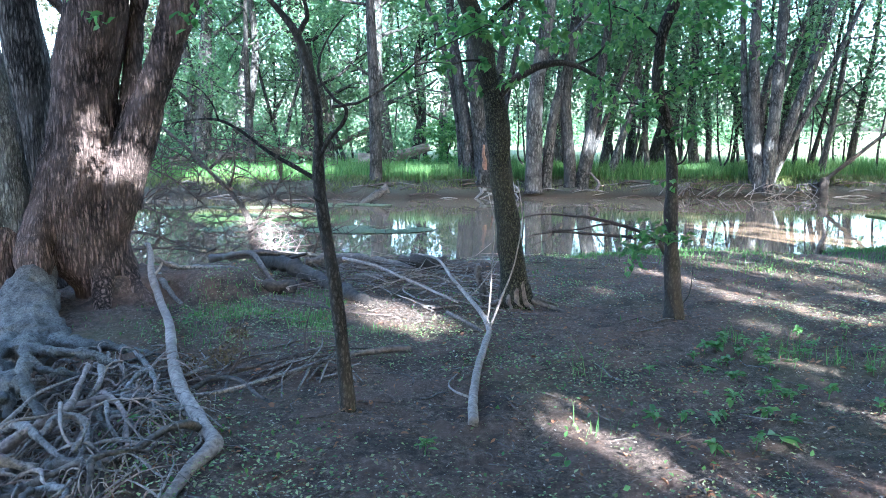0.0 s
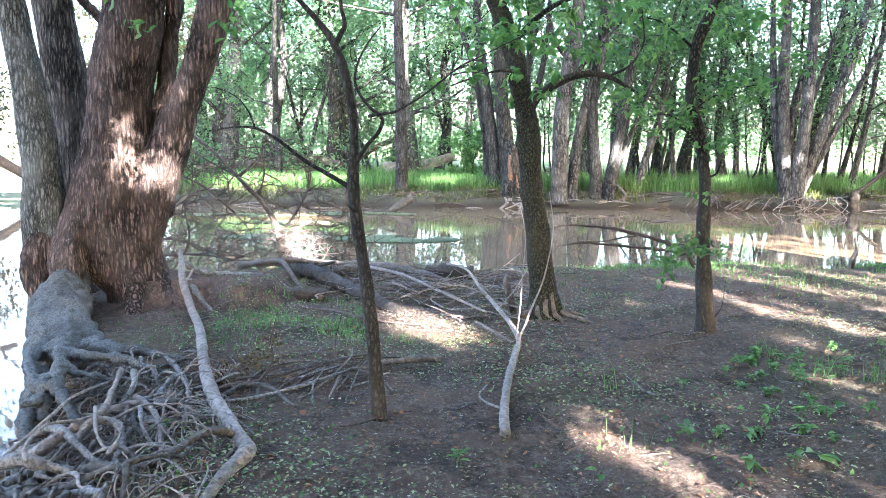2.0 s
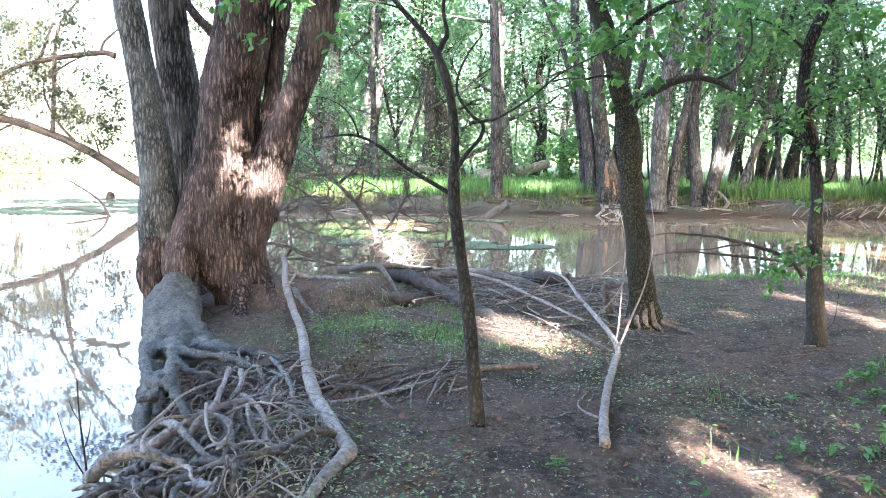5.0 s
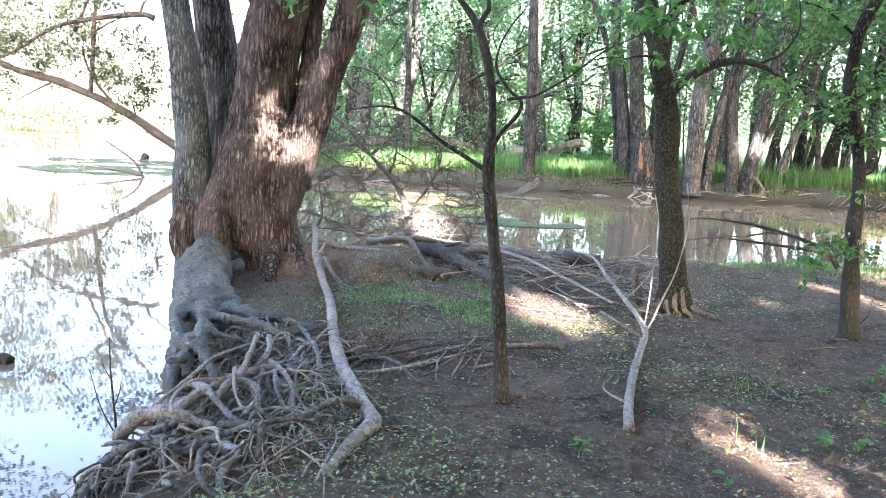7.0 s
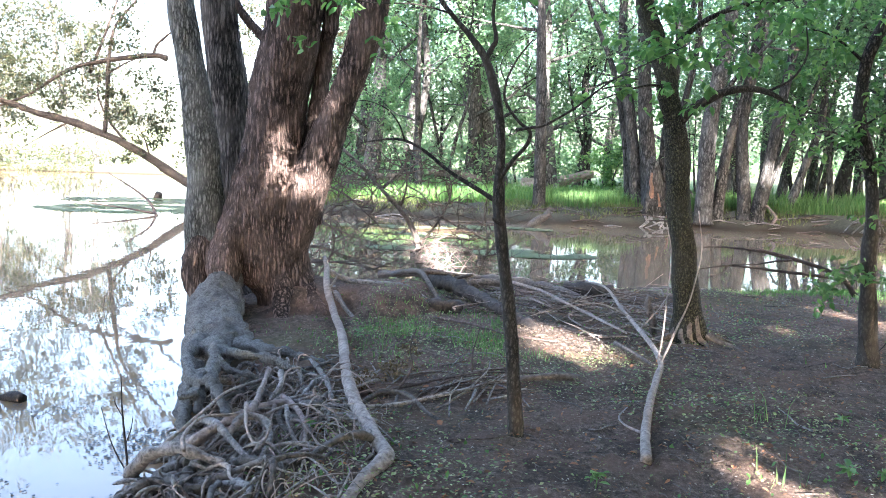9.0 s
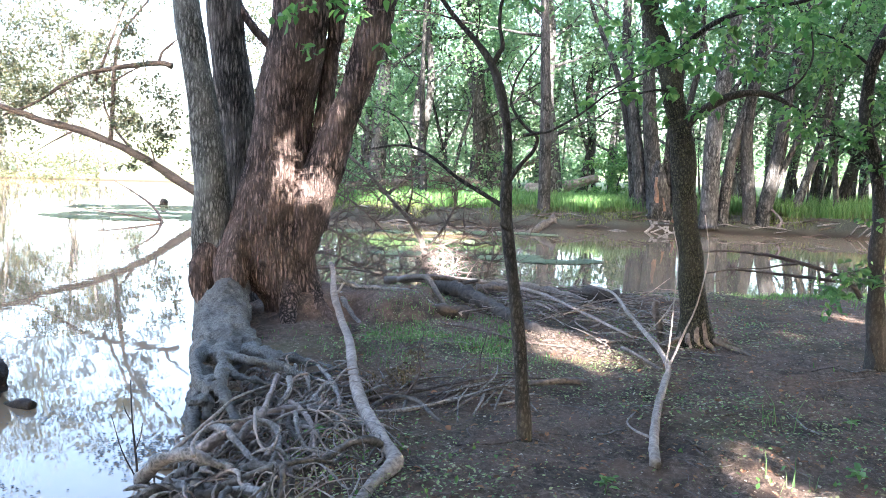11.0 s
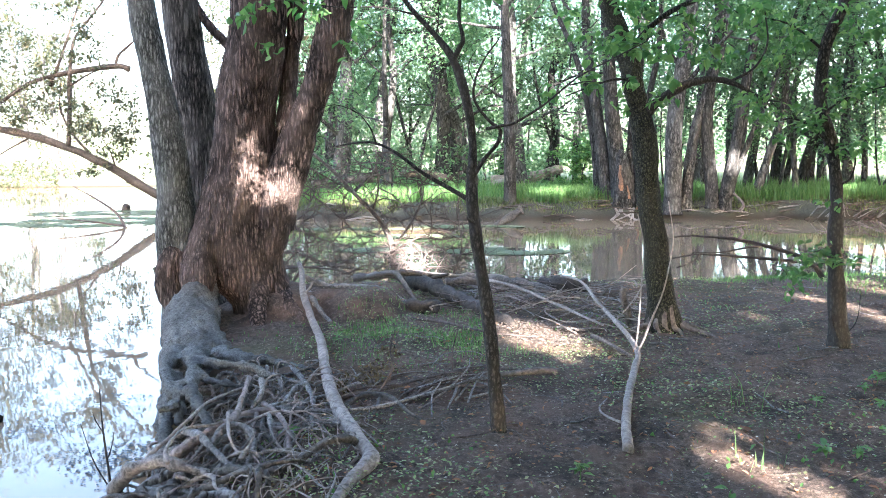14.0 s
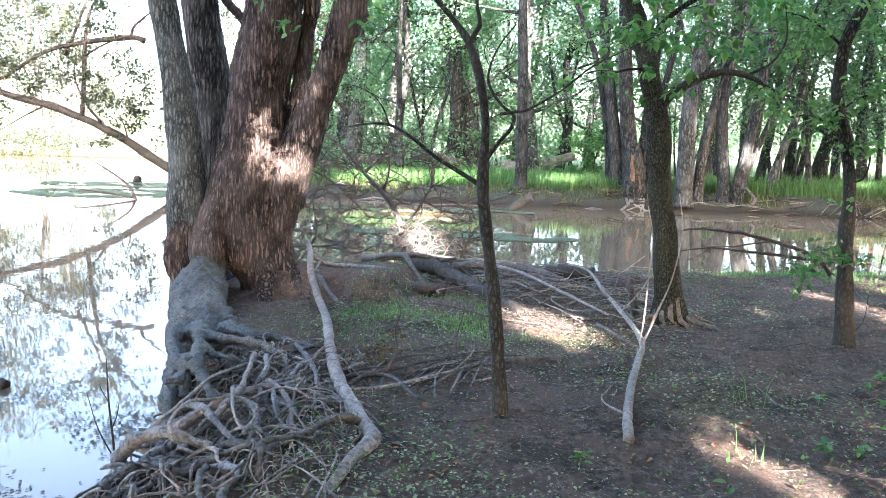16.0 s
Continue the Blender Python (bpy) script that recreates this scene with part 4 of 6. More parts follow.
# ---- far bank woods ----
def far_woods():
    rng = np.random.default_rng(31)
    row = "trees on the far bank"
    gl = "tall grey-barked floodplain tree at the water's edge"
    woodland_tree(rng, "bank_tree", "slender dark-barked tree on the far bank", [(-2.0, 25.2, -2.7, 25.4, 15, 0.2)], M_FARD, M_LEAFL, (0.10, 0.17), 6500, 3.2, row)
    woodland_tree(rng, "bank_tree", "clump of grey stems round a broken stump", [(1.0, 25.6, -0.6, 26, 13, 0.22), (1.4, 25.3, 0.6, 25.6, 13, 0.27), (1.75, 25.5, 2.3, 26, 12, 0.16), (1.95, 25.4, 3.0, 25.2, 12, 0.13), (0.75, 25.9, -1.5, 26.5, 11, 0.13)], M_FARD, M_LEAFL, (0.10, 0.17), 5000, 3.5, row)
    woodland_tree(rng, "bank_tree", gl, [(2.9, 24.7, 3.8, 25, 15, 0.27), (3.3, 24.9, 5.1, 25.5, 13, 0.17)], M_FAR, M_LEAFM, (0.10, 0.17), 5000, 3.5, row)
    woodland_tree(rng, "bank_tree", gl, [(4.05, 24.8, 4.3, 25, 14, 0.20), (4.4, 24.7, 6.6, 25, 13, 0.19), (4.65, 25.3, 6.2, 27, 11, 0.12), (4.5, 25.0, 8.0, 26, 10, 0.10)], M_FARD, M_LEAFM, (0.10, 0.17), 5000, 3.2, row)
    woodland_tree(rng, "bank_tree", "short leaning tree on the far bank", [(5.6, 26.0, 7.2, 26.5, 7, 0.15)], M_FAR, M_LEAFM, (0.10, 0.17), 4500, 2.5, row)
    woodland_tree(rng, "bank_tree", "fan of pale stems rising from one base at the water", [(9.85, 24.7, 9.3, 25, 15, 0.20), (10.05, 24.6, 10.6, 25, 15, 0.21), (10.2, 24.8, 14.0, 25.5, 13, 0.19), (10.35, 24.9, 15.6, 26, 11, 0.12), (10.0, 25.1, 11.8, 26.5, 13, 0.15), (9.8, 25.0, 8.6, 26, 12, 0.13), (10.15, 25.0, 12.8, 26, 12, 0.11)], M_FAR, M_LEAFL, (0.10, 0.17), 5500, 3.6, row)
    spots = ((-5.6, 34, .34), (-4.9, 35, .38), (-2.2, 33, .36), (-1.1, 36, .25), (-8.6, 35, .25), (-9.8, 33, .4), (-7.4, 31, .2), (-11.5, 36, .3), (6.8, 33, .25), (8.2, 31, .3), (9.4, 29.5, .26), (12.3, 29, .22), (14.6, 28.5, .2), (18.6, 27.5, .17),
             (2.2, 31, .28), (3.9, 33, .25), (5.2, 36, .3), (0.2, 38, .3), (-13.5, 41, .35), (-3.5, 41, .3), (7.5, 40, .3), (11.0, 38, .3), (-16, 45, .3), (1.5, 44, .3), (-7.0, 46, .3), (4.6, 29.5, .16), (7.4, 28.5, .14), (-6.6, 28.5, .13), (16.6, 26.3, .15), (12.9, 27, .15))
    for i, (x, y, r) in enumerate(spots):
        h = rng.uniform(11, 16) * (1 if r > 0.2 else 0.75)
        woodland_tree(rng, "woodland_tree", "grey-trunked tree in sunlit floodplain woods", [(x, y, x + rng.normal(0.3, 1.3), y + rng.normal(0, 0.9), h, r * (1 if x < 0 else 0.75))], M_FAR if i % 3 else M_FARD, (M_LEAFL, M_LEAFM)[i % 2], (0.12, 0.21), (4600 if x < 2 else 2600) if r > 0.2 else (3000 if x < 2 else 1500), 2.4 if x < 0 else 1.7, "trees in the woods behind", sides=9, droop_low=12 if x < -1 else 0)
    for i in range(54):
        x, y = (rng.uniform(-14, 16), rng.uniform(33, 52)) if i < 34 else (rng.uniform(4, 14), rng.uniform(28.5, 38))
        r = rng.uniform(0.06, 0.13)
        woodland_tree(rng, "woodland_tree", "slim tree in sunlit floodplain woods", [(x, y, x + rng.normal(0.4, 1.7), y + rng.normal(0, 1), rng.uniform(8, 13), r)], (M_FAR, M_FARD)[i % 2], M_LEAFL, (0.13, 0.22), 2200 if x < 2 else 1200, 1.8, "trees in the woods behind", sides=7)
    for i in range(16):
        x, y = rng.uniform(1.5, 17), rng.uniform(25.9, 31)
        woodland_tree(rng, "young_tree", "thin leafy young tree on the far bank", [(x, y, x + rng.normal(0, 0.5), y + rng.normal(0, 0.3), rng.uniform(3.5, 6), 0.04)], M_FARD, M_LEAFL, (0.09, 0.16), 900, 0.9, "young trees on the far bank", sides=6)
    # saplings and leafy undergrowth
    cl = []
    for k in range(170):
        x = rng.uniform(-15, -1) if k < 120 else rng.uniform(-1, 30)
        cl.append((x, rng.uniform(32, 56), (0.3 if x < -1 else 1.2) + rng.gamma(2.0, 0.8), rng.uniform(0.5, 1.2), int(rng.integers(90, 200))))
    c = clump_points(rng, cl)
    single("undergrowth", leaf_mesh("undergrowth", c, (0.12, 0.22), M_LEAFL, rng), "sunlit leafy undergrowth between far trunks", "undergrowth", kind="stuff")
    c = clump_points(rng, [(rng.uniform(-30, 34), rng.uniform(75, 95), rng.gamma(2.0, 1.1), rng.uniform(0.8, 2.0), int(rng.integers(90, 190))) for k in range(190)])
    single("distant_woods", leaf_mesh("distant_woods", c, (0.25, 0.42), M_LEAFL, rng), "hazy wood edge beyond the open meadow", "woods", kind="stuff")
    c = clump_points(rng, [(rng.uniform(-14, 55), rng.uniform(70, 88), rng.gamma(2.6, 3.4), rng.uniform(1.2, 2.6), int(rng.integers(90, 200))) for k in range(120)])
    single("distant_woods", leaf_mesh("distant_woods", c, (0.28, 0.5), M_LEAFL, rng), "pale tall crowns beyond the open meadow", "woods", kind="stuff")
    # opposite shore of the open water to the west
    for i in range(22):
        x = -62 + i * 2.3 + rng.normal(0, 0.7)
        y = float(far_shore(x)) + rng.uniform(0.8, 7)
        r = rng.uniform(0.15, 0.3)
        if -0.66 < x / y < -0.52:
            continue
        woodland_tree(rng, "shore_tree", "sun-bleached tree on the open western shore", [(x, y, x + rng.normal(0, 1), y + rng.normal(0, 1), rng.uniform(9, 15), r)], M_FAR, M_LEAFB, (0.2, 0.34), 3000, 1.6, "trees on the western shore", sides=8, droop_low=16)


far_woods()


# ---- unseen trees added behind the walker to shade the point ----
def shade_trees():
    rng = np.random.default_rng(41)
    spots = ((-2.1, -3.4, 16), (-3.3, -6.2, 17), (-3.6, -9.5, 18), (0.2, -13.5, 19), (-2.5, -18, 21), (2.5, -21, 21), (3.2, -6.5, 12), (6.6, -6.0, 13), (9.8, -3.2, 13), (1.4, -10, 14), (5.2, -11, 16), (9.0, -10, 15), (-1.2, -4.8, 10), (12.5, -6.5, 15), (-2.0, -9.0, 13), (3.4, -15, 18), (8.0, -15.5, 18),
             (13.0, 1.0, 18), (17.5, 2.5, 20), (22.0, -2.0, 21), (12.0, -2.0, 18), (10.5, -12, 19), (16.0, -8.0, 21), (24.0, 5.0, 20), (7.0, -20, 20), (0.0, -18, 18), (30.0, 6.0, 20), (30.0, -4.0, 21), (35.0, 2.0, 20), (23.0, 13.5, 18),
             (11.5, 3.0, 15), (15.0, 6.5, 17), (16.5, -1.0, 18), (21.0, 4.0, 19), (14.0, -12, 19), (20.0, -6.0, 20), (26.0, 0.0, 20), (19.0, 11.5, 17), (26.0, 9.0, 19), (-4.0, -14, 16))
    # low crowns added to block stray sun on the soil and roots
    low = ((3.0, -3.4, 8.0), (4.2, -6.0, 10), (2.6, -2.2, 6.0), (1.6, -2.6, 6.5), (0.6, -3.5, 7.0), (1.2, -4.9, 8), (2.0, -7.0, 9), (-0.5, -3.5, 7.0), (6.8, -4.4, 8), (7.5, -7.5, 9), (5.6, -2.6, 7))
    for i, (x, y, h) in enumerate(spots):
        side = float(np.dot((x, y), ACROSS))
        # trunks shifted sideways to keep the main sun patches clear
        for g in (0.35, 3.0, 6.4, 2.6, 5.3):
            if abs(side - g) < 0.85:
                x, y = x + ACROSS[0] * (g + 1.0 - side), y + ACROSS[1] * (g + 1.0 - side)
                side = g + 1.0
        woodland_tree(rng, "woodland_tree", "unseen tall leafy tree added to shade the point", [(x, y, x + rng.normal(0, 0.2), y + rng.normal(0, 0.2), h, 0.28)], M_FAR, M_LEAFD, (0.22, 0.34) if i < 17 else (0.34, 0.5), 8500 if i < 17 else 6500, 2.2 if i < 17 else 4.0, "trees behind the point", spread=1.5, mask=lit_gap, sides=9)
    rng2 = np.random.default_rng(43)
    for x, y, h in low:
        woodland_tree(rng2, "young_tree", "unseen young tree added to block the sun", [(x, y, x, y, h, 0.09)], M_FARD, M_LEAFM, (0.16, 0.26), 6500, 1.6, "young trees behind the point", spread=1.2, mask=lit_gap, sides=8)


shade_trees()


# ---- roots and fallen wood on the near bank ----
def root_tangle():
    rng = np.random.default_rng(51)
    tree = bpy.data.objects["old_tree"]

    def wander(x, y, d, ln, r, h, sides, steps, turn, mat, label=""):
        """A bare root that wanders, arches off the washed-out soil and tapers."""
        pts, n = [], 7
        p0 = rng.uniform(0, 3.1)
        for i in range(n):
            lift = h * (0.35 + 0.65 * abs(math.sin(p0 + math.pi * i * 1.5 / n)))
            pts.append((x + rng.normal(0, 0.018), y + rng.normal(0, 0.018), max(gz(x, y), -0.31) + (lift if 0 < i < n - 1 else -0.02)))
            d += rng.normal(0, turn)
            if x < float(left_bank(y)) + 0.05:
                d = rng.uniform(-1.2, 0.5)
            x += math.cos(d) * ln / n
            y += math.sin(d) * ln / n
        g = Geo()
        g.tube(pts, [r * (1 - 0.6 * i / (n - 1)) * rng.uniform(0.75, 1.25) for i in range(n)], sides, steps, 0.65, 24, seed=rng.uniform(0, 40))
        part("root", g, mat, tree, label)
        return pts

    tones = (M_ROOT, M_ROOT, M_ROOTP, M_ROOT, M_DEAD, M_ROOTD)
    # stout roots low in the wash-out
    for k in range(24):
        y = rng.uniform(3.9, 6.2)
        x = float(left_bank(y)) + rng.uniform(0.05, 0.75)
        wander(x, y, radians(rng.uniform(-130, -10)), rng.uniform(0.6, 1.3), rng.uniform(0.022, 0.05), rng.uniform(0.03, 0.12), 10, 4, 0.45, (M_ROOT, M_ROOTD, M_ROOT)[k % 3], "thick grey root")
    # slimmer ones that loop over each other
    for k in range(90):
        y = rng.uniform(3.4, 5.8)
        x = float(left_bank(y)) + rng.uniform(0.05, 1.05)
        p = wander(x, y, rng.uniform(-3.1, 3.1), rng.uniform(0.35, 0.95), rng.uniform(0.006, 0.018), rng.uniform(0.03, 0.17), 8, 3, 0.5, tones[k % 6])
        if k % 2:
            q = p[int(rng.integers(2, 7))]
            wander(q[0], q[1], rng.uniform(-3.1, 3.1), rng.uniform(0.2, 0.45), rng.uniform(0.005, 0.010), rng.uniform(0.04, 0.14), 6, 3, 0.5, tones[(k + 3) % 6])
    # fine dry rootlets
    for k in range(110):
        y = rng.uniform(3.3, 5.8)
        x = float(left_bank(y)) + rng.uniform(0.2, 1.45)
        wander(x, y, rng.uniform(-3.1, 3.1), rng.uniform(0.2, 0.55), rng.uniform(0.003, 0.006), rng.uniform(0.03, 0.15), 5, 3, 0.45, (M_ROOTP, M_DEAD, M_ROOT)[k % 3])
    for k in range(46):
        y = rng.uniform(3.4, 5.6)
        x = float(left_bank(y)) + rng.uniform(0.35, 1.5)
        a, ln, h = rng.uniform(0, 3.14), rng.uniform(0.25, 0.7), rng.uniform(0.05, 0.16)
        dx, dy = math.cos(a) * ln / 2, math.sin(a) * ln / 2
        if x - abs(dx) < float(left_bank(y)) + 0.1:
            continue
        taper([(x - dx, y - dy, gz(x - dx, y - dy) + 0.01), (x + rng.normal(0, 0.03), y + rng.normal(0, 0.03), gz(x, y) + h), (x + dx, y + dy, gz(x + dx, y + dy) + h * rng.uniform(0.2, 1.2))], rng.uniform(0.004, 0.009), 0.002, (M_ROOTP, M_DEAD, M_ROOT)[k % 3], "rootlet", tree, 5, 0.2, 3)
    # bent roots that lie on top
    for pts, r, mat in (
        ([(-2.76, 4.79, -0.1), (-2.57, 4.53, 0.02), (-2.39, 4.35, 0.06), (-2.26, 4.22, 0.05), (-2.12, 4.09, 0.02), (-2.02, 4.05, -0.02)], 0.032, M_ROOT),
        ([(-2.61, 4.33, -0.1), (-2.44, 4.24, 0.02), (-2.34, 4.39, 0.08), (-2.3, 4.63, 0.08), (-2.38, 4.95, 0.1), (-2.59, 5.59, 0.06)], 0.034, M_ROOTP),
        ([(-2.29, 4.25, 0.0), (-2.27, 4.29, 0.06), (-2.24, 4.38, 0.11), (-2.16, 4.41, 0.11), (-2.06, 4.34, 0.09), (-1.98, 4.16, 0.06), (-1.98, 4.03, 0.0)], 0.028, M_ROOT),
        ([(-2.28, 5.08, 0.03), (-2.07, 4.77, 0.08), (-1.87, 4.42, 0.1), (-1.79, 4.22, 0.06), (-1.72, 4.02, 0.02)], 0.02, M_ROOTP),
        ([(-2.44, 6.09, 0.02), (-2.14, 5.53, 0.06), (-1.95, 5.15, 0.05), (-1.92, 5.05, 0.0)], 0.024, M_ROOT),
        ([(-2.13, 5.51, 0.05), (-2.15, 5.32, 0.06), (-2.13, 5.06, 0.04), (-2.15, 4.95, 0.0)], 0.022, M_ROOT),
        ([(-2.78, 4.05, -0.16), (-2.6, 3.98, 0.0), (-2.42, 3.95, 0.06), (-2.29, 3.92, 0.05), (-2.15, 3.95, 0.0)], 0.046, M_ROOT),
        ([(-2.36, 4.84, 0.0), (-2.25, 4.82, 0.05), (-2.14, 4.85, 0.06), (-2.05, 4.8, 0.02)], 0.03, M_ROOTP),
        ([(-2.40, 5.35, 0.12), (-2.31, 5.13, 0.09), (-2.35, 5.0, 0.0)], 0.022, M_ROOT),
        ([(-2.81, 4.31, -0.15), (-2.64, 4.37, 0.0), (-2.54, 4.52, 0.1), (-2.55, 4.8, 0.12), (-2.54, 5.34, 0.06)], 0.015, M_DEAD),
        ([(-2.32, 3.83, 0.1), (-2.39, 3.96, 0.14), (-2.43, 4.25, 0.14), (-2.32, 4.39, 0.12), (-2.31, 4.71, 0.06)], 0.012, M_DEAD),
        ([(-2.0, 4.03, 0.06), (-1.97, 4.1, 0.12), (-1.98, 4.19, 0.17)], 0.015, M_ROOT),
        ([(-2.27, 4.49, 0.16), (-2.14, 4.21, 0.12), (-2.05, 4.12, 0.06), (-1.92, 4.09, 0.02)], 0.012, M_DEAD),
        ([(-2.04, 4.57, 0.13), (-1.91, 4.28, 0.12), (-1.81, 4.2, 0.02)], 0.016, M_ROOT),
        ([(-1.8, 4.95, 0.03), (-1.92, 5.03, 0.06), (-1.96, 5.23, 0.1)], 0.010, M_ROOTP),
        ([(-1.97, 4.16, 0.04), (-1.83, 4.13, 0.08), (-1.66, 4.14, 0.06), (-1.55, 4.25, 0.02)], 0.010, M_DEAD),
        ([(-1.85, 4.0, 0.01), (-1.76, 4.08, 0.06), (-1.67, 4.17, 0.06), (-1.66, 4.6, 0.01)], 0.009, M_ROOTP),
        ([(-1.89, 4.5, 0.0), (-1.93, 4.66, 0.12), (-1.98, 4.98, 0.1)], 0.011, M_ROOTP),
    ):
        taper(pts, r, r * 0.5, mat, "root", tree, 12, 0.6, 7, "thick grey root" if r > 0.024 else "", 12)


def fallen(name, label, pts, r0, r1, mat, extra=(), category="log", sides=14, rough=0.2, group=""):
    t = thing(name, pts[0], label, category, group)
    if isinstance(r0, list):
        g = Geo()
        g.tube(pts, r0, sides, 6, rough, 9)
        stem = part("stem", g, mat, t)
    else:
        stem = taper(pts, r0, r1, mat, "stem", t, sides, rough, 6)
    for p, a, b in extra:
        taper(p, a, b, mat, "branch", stem, 7, 0.25, 4)
    return t


root_tangle()
fallen("fallen_branch", "long curved barkless pale branch lying on the soil",
       [(-1.35, 3.5, 0.03), (-1.34, 3.62, 0.035), (-1.33, 3.86, 0.045), (-1.29, 4.02, 0.06), (-1.29, 4.14, 0.065), (-1.39, 4.32, 0.06), (-1.55, 4.63, 0.06), (-1.73, 4.99, 0.06), (-1.94, 5.49, 0.06), (-2.17, 6.11, 0.06), (-2.43, 6.84, 0.07), (-2.70, 7.45, 0.10), (-2.90, 7.85, 0.22), (-2.98, 8.0, 0.31), (-3.1, 8.35, 0.43), (-3.2, 8.55, 0.52)],
       [0.022, 0.028, 0.036, 0.044, 0.046, 0.046, 0.047, 0.046, 0.044, 0.041, 0.039, 0.038, 0.037, 0.036, 0.032, 0.024], 0, M_DEAD, [([(-2.95, 7.95, 0.27), (-2.90, 8.0, 0.34), (-2.88, 8.05, 0.4)], 0.018, 0.008)])
fallen("fallen_branch", "pale forked branch with long bare twigs propped on the soil",
       [(0.115, 4.52, 0.02), (0.13, 4.9, 0.03), (0.19, 5.5, 0.05), (0.28, 6.1, 0.075), (0.33, 6.45, 0.10), (0.29, 6.85, 0.14), (0.18, 7.4, 0.19), (0.05, 8.0, 0.25), (-0.03, 8.4, 0.31), (-0.12, 8.75, 0.33), (-0.3, 9.1, 0.32)],
       0.033, 0.010, M_DEAD,
       [([(0.33, 6.45, 0.10), (0.38, 6.5, 0.2), (0.46, 6.6, 0.37), (0.53, 6.62, 0.54), (0.575, 6.63, 0.72), (0.615, 6.64, 1.0), (0.58, 6.7, 1.3)], 0.011, 0.004),
        ([(0.31, 6.5, 0.11), (0.34, 6.55, 0.27), (0.365, 6.6, 0.62), (0.38, 6.6, 0.95), (0.33, 6.6, 1.2)], 0.008, 0.003),
        ([(0.12, 7.7, 0.22), (-0.15, 7.6, 0.34), (-0.5, 7.5, 0.30), (-0.8, 7.4, 0.22)], 0.008, 0.003),
        ([(0.2, 7.3, 0.18), (0.35, 7.5, 0.3), (0.5, 7.9, 0.42)], 0.008, 0.003),
        ([(-0.03, 8.4, 0.31), (-0.3, 8.2, 0.28), (-0.6, 7.9, 0.18)], 0.008, 0.003),
        ([(0.0, 8.2, 0.28), (0.25, 8.5, 0.34), (0.5, 8.7, 0.5)], 0.006, 0.003),
        ([(0.13, 4.9, 0.04), (0.02, 5.0, 0.05), (-0.02, 5.2, 0.04), (0.05, 5.5, 0.02)], 0.009, 0.004)])
fallen("rotten_log", "dark rotten log half sunk in the shore", [(-2.35, 10.2, 0.13), (-2.0, 9.65, 0.14), (-1.64, 9.09, 0.12), (-1.3, 8.55, 0.09), (-1.0, 8.1, 0.06), (-0.72, 7.65, 0.02)], 0.095, 0.055, M_DARKLOG, [([(-1.9, 9.5, 0.2), (-1.7, 9.35, 0.27), (-1.62, 9.28, 0.3)], 0.025, 0.015)], rough=0.8, sides=20)
fallen("driftwood_log", "pale weathered driftwood log along the shore", [(-1.75, 9.95, 0.08), (-1.3, 10.1, 0.10), (-0.85, 9.95, 0.10), (-0.35, 9.45, 0.07)], 0.06, 0.045, M_DRIFT, rough=0.9)
fallen("driftwood_log", "sunlit bare driftwood log at the water's edge", [(-3.1, 10.5, 0.06), (-2.5, 10.45, 0.10), (-1.8, 10.5, 0.10), (-1.0, 10.55, 0.06)], 0.05, 0.03, M_DEAD, rough=0.8)
fallen("driftwood_log", "forked pale root wood on the bank", [(-2.75, 9.9, 0.16), (-2.45, 9.5, 0.27), (-2.2, 9.1, 0.32), (-2.0, 8.75, 0.2), (-1.85, 8.55, 0.06)], 0.035, 0.02, M_DRIFT,
       [([(-2.45, 9.5, 0.27), (-2.1, 9.7, 0.24), (-1.8, 9.75, 0.2)], 0.04, 0.025)], rough=0.35)
fallen("wood_chunk", "short rotten yellow-brown wood chunk", [(-1.98, 8.42, 0.05), (-1.85, 8.4, 0.08), (-1.7, 8.38, 0.08), (-1.6, 8.4, 0.05)], 0.06, 0.07, M_DARKLOG, rough=0.9)
fallen("driftwood_log", "small rounded driftwood stub at the shore", [(-0.55, 10.1, 0.05), (-0.25, 9.9, 0.08), (0.0, 9.8, 0.08)], 0.10, 0.09, M_DARKLOG, rough=0.5)
fallen("short_log", "short barkless log with a pale broken end", [(-0.82, 5.92, 0.035), (-0.68, 5.94, 0.04), (-0.5, 6.02, 0.045), (-0.36, 6.06, 0.045), (-0.30, 6.06, 0.03)], 0.022, 0.035, M_DRIFT, rough=0.35)
fallen("fallen_branch", "straight bare pole across the driftwood", [(-1.25, 9.75, 0.17), (-0.8, 9.0, 0.20), (-0.3, 8.2, 0.14), (0.1, 7.5, 0.1)], 0.02, 0.012, M_DEAD, rough=0.2)
fallen("fallen_branch", "thin dark branch lying over short grass", [(-1.82, 8.0, 0.03), (-1.4, 7.75, 0.04), (-0.95, 7.4, 0.03), (-0.5, 7.25, 0.03)], 0.014, 0.007, M_TWIG)
fallen("fallen_branch", "thin grey branch with side twigs on bare soil", [(-2.0, 4.95, 0.03), (-1.55, 4.98, 0.05), (-1.2, 5.3, 0.06), (-0.95, 5.6, 0.07), (-0.75, 5.85, 0.05)], 0.016, 0.008, M_ROOT,
       [([(-1.0, 5.55, 0.07), (-1.0, 5.35, 0.05), (-1.02, 5.15, 0.02)], 0.012, 0.006), ([(-1.05, 5.5, 0.06), (-0.95, 5.7, 0.14), (-0.95, 5.85, 0.18)], 0.008, 0.004), ([(-0.9, 5.65, 0.07), (-0.72, 5.5, 0.06), (-0.6, 5.3, 0.02)], 0.008, 0.004)])
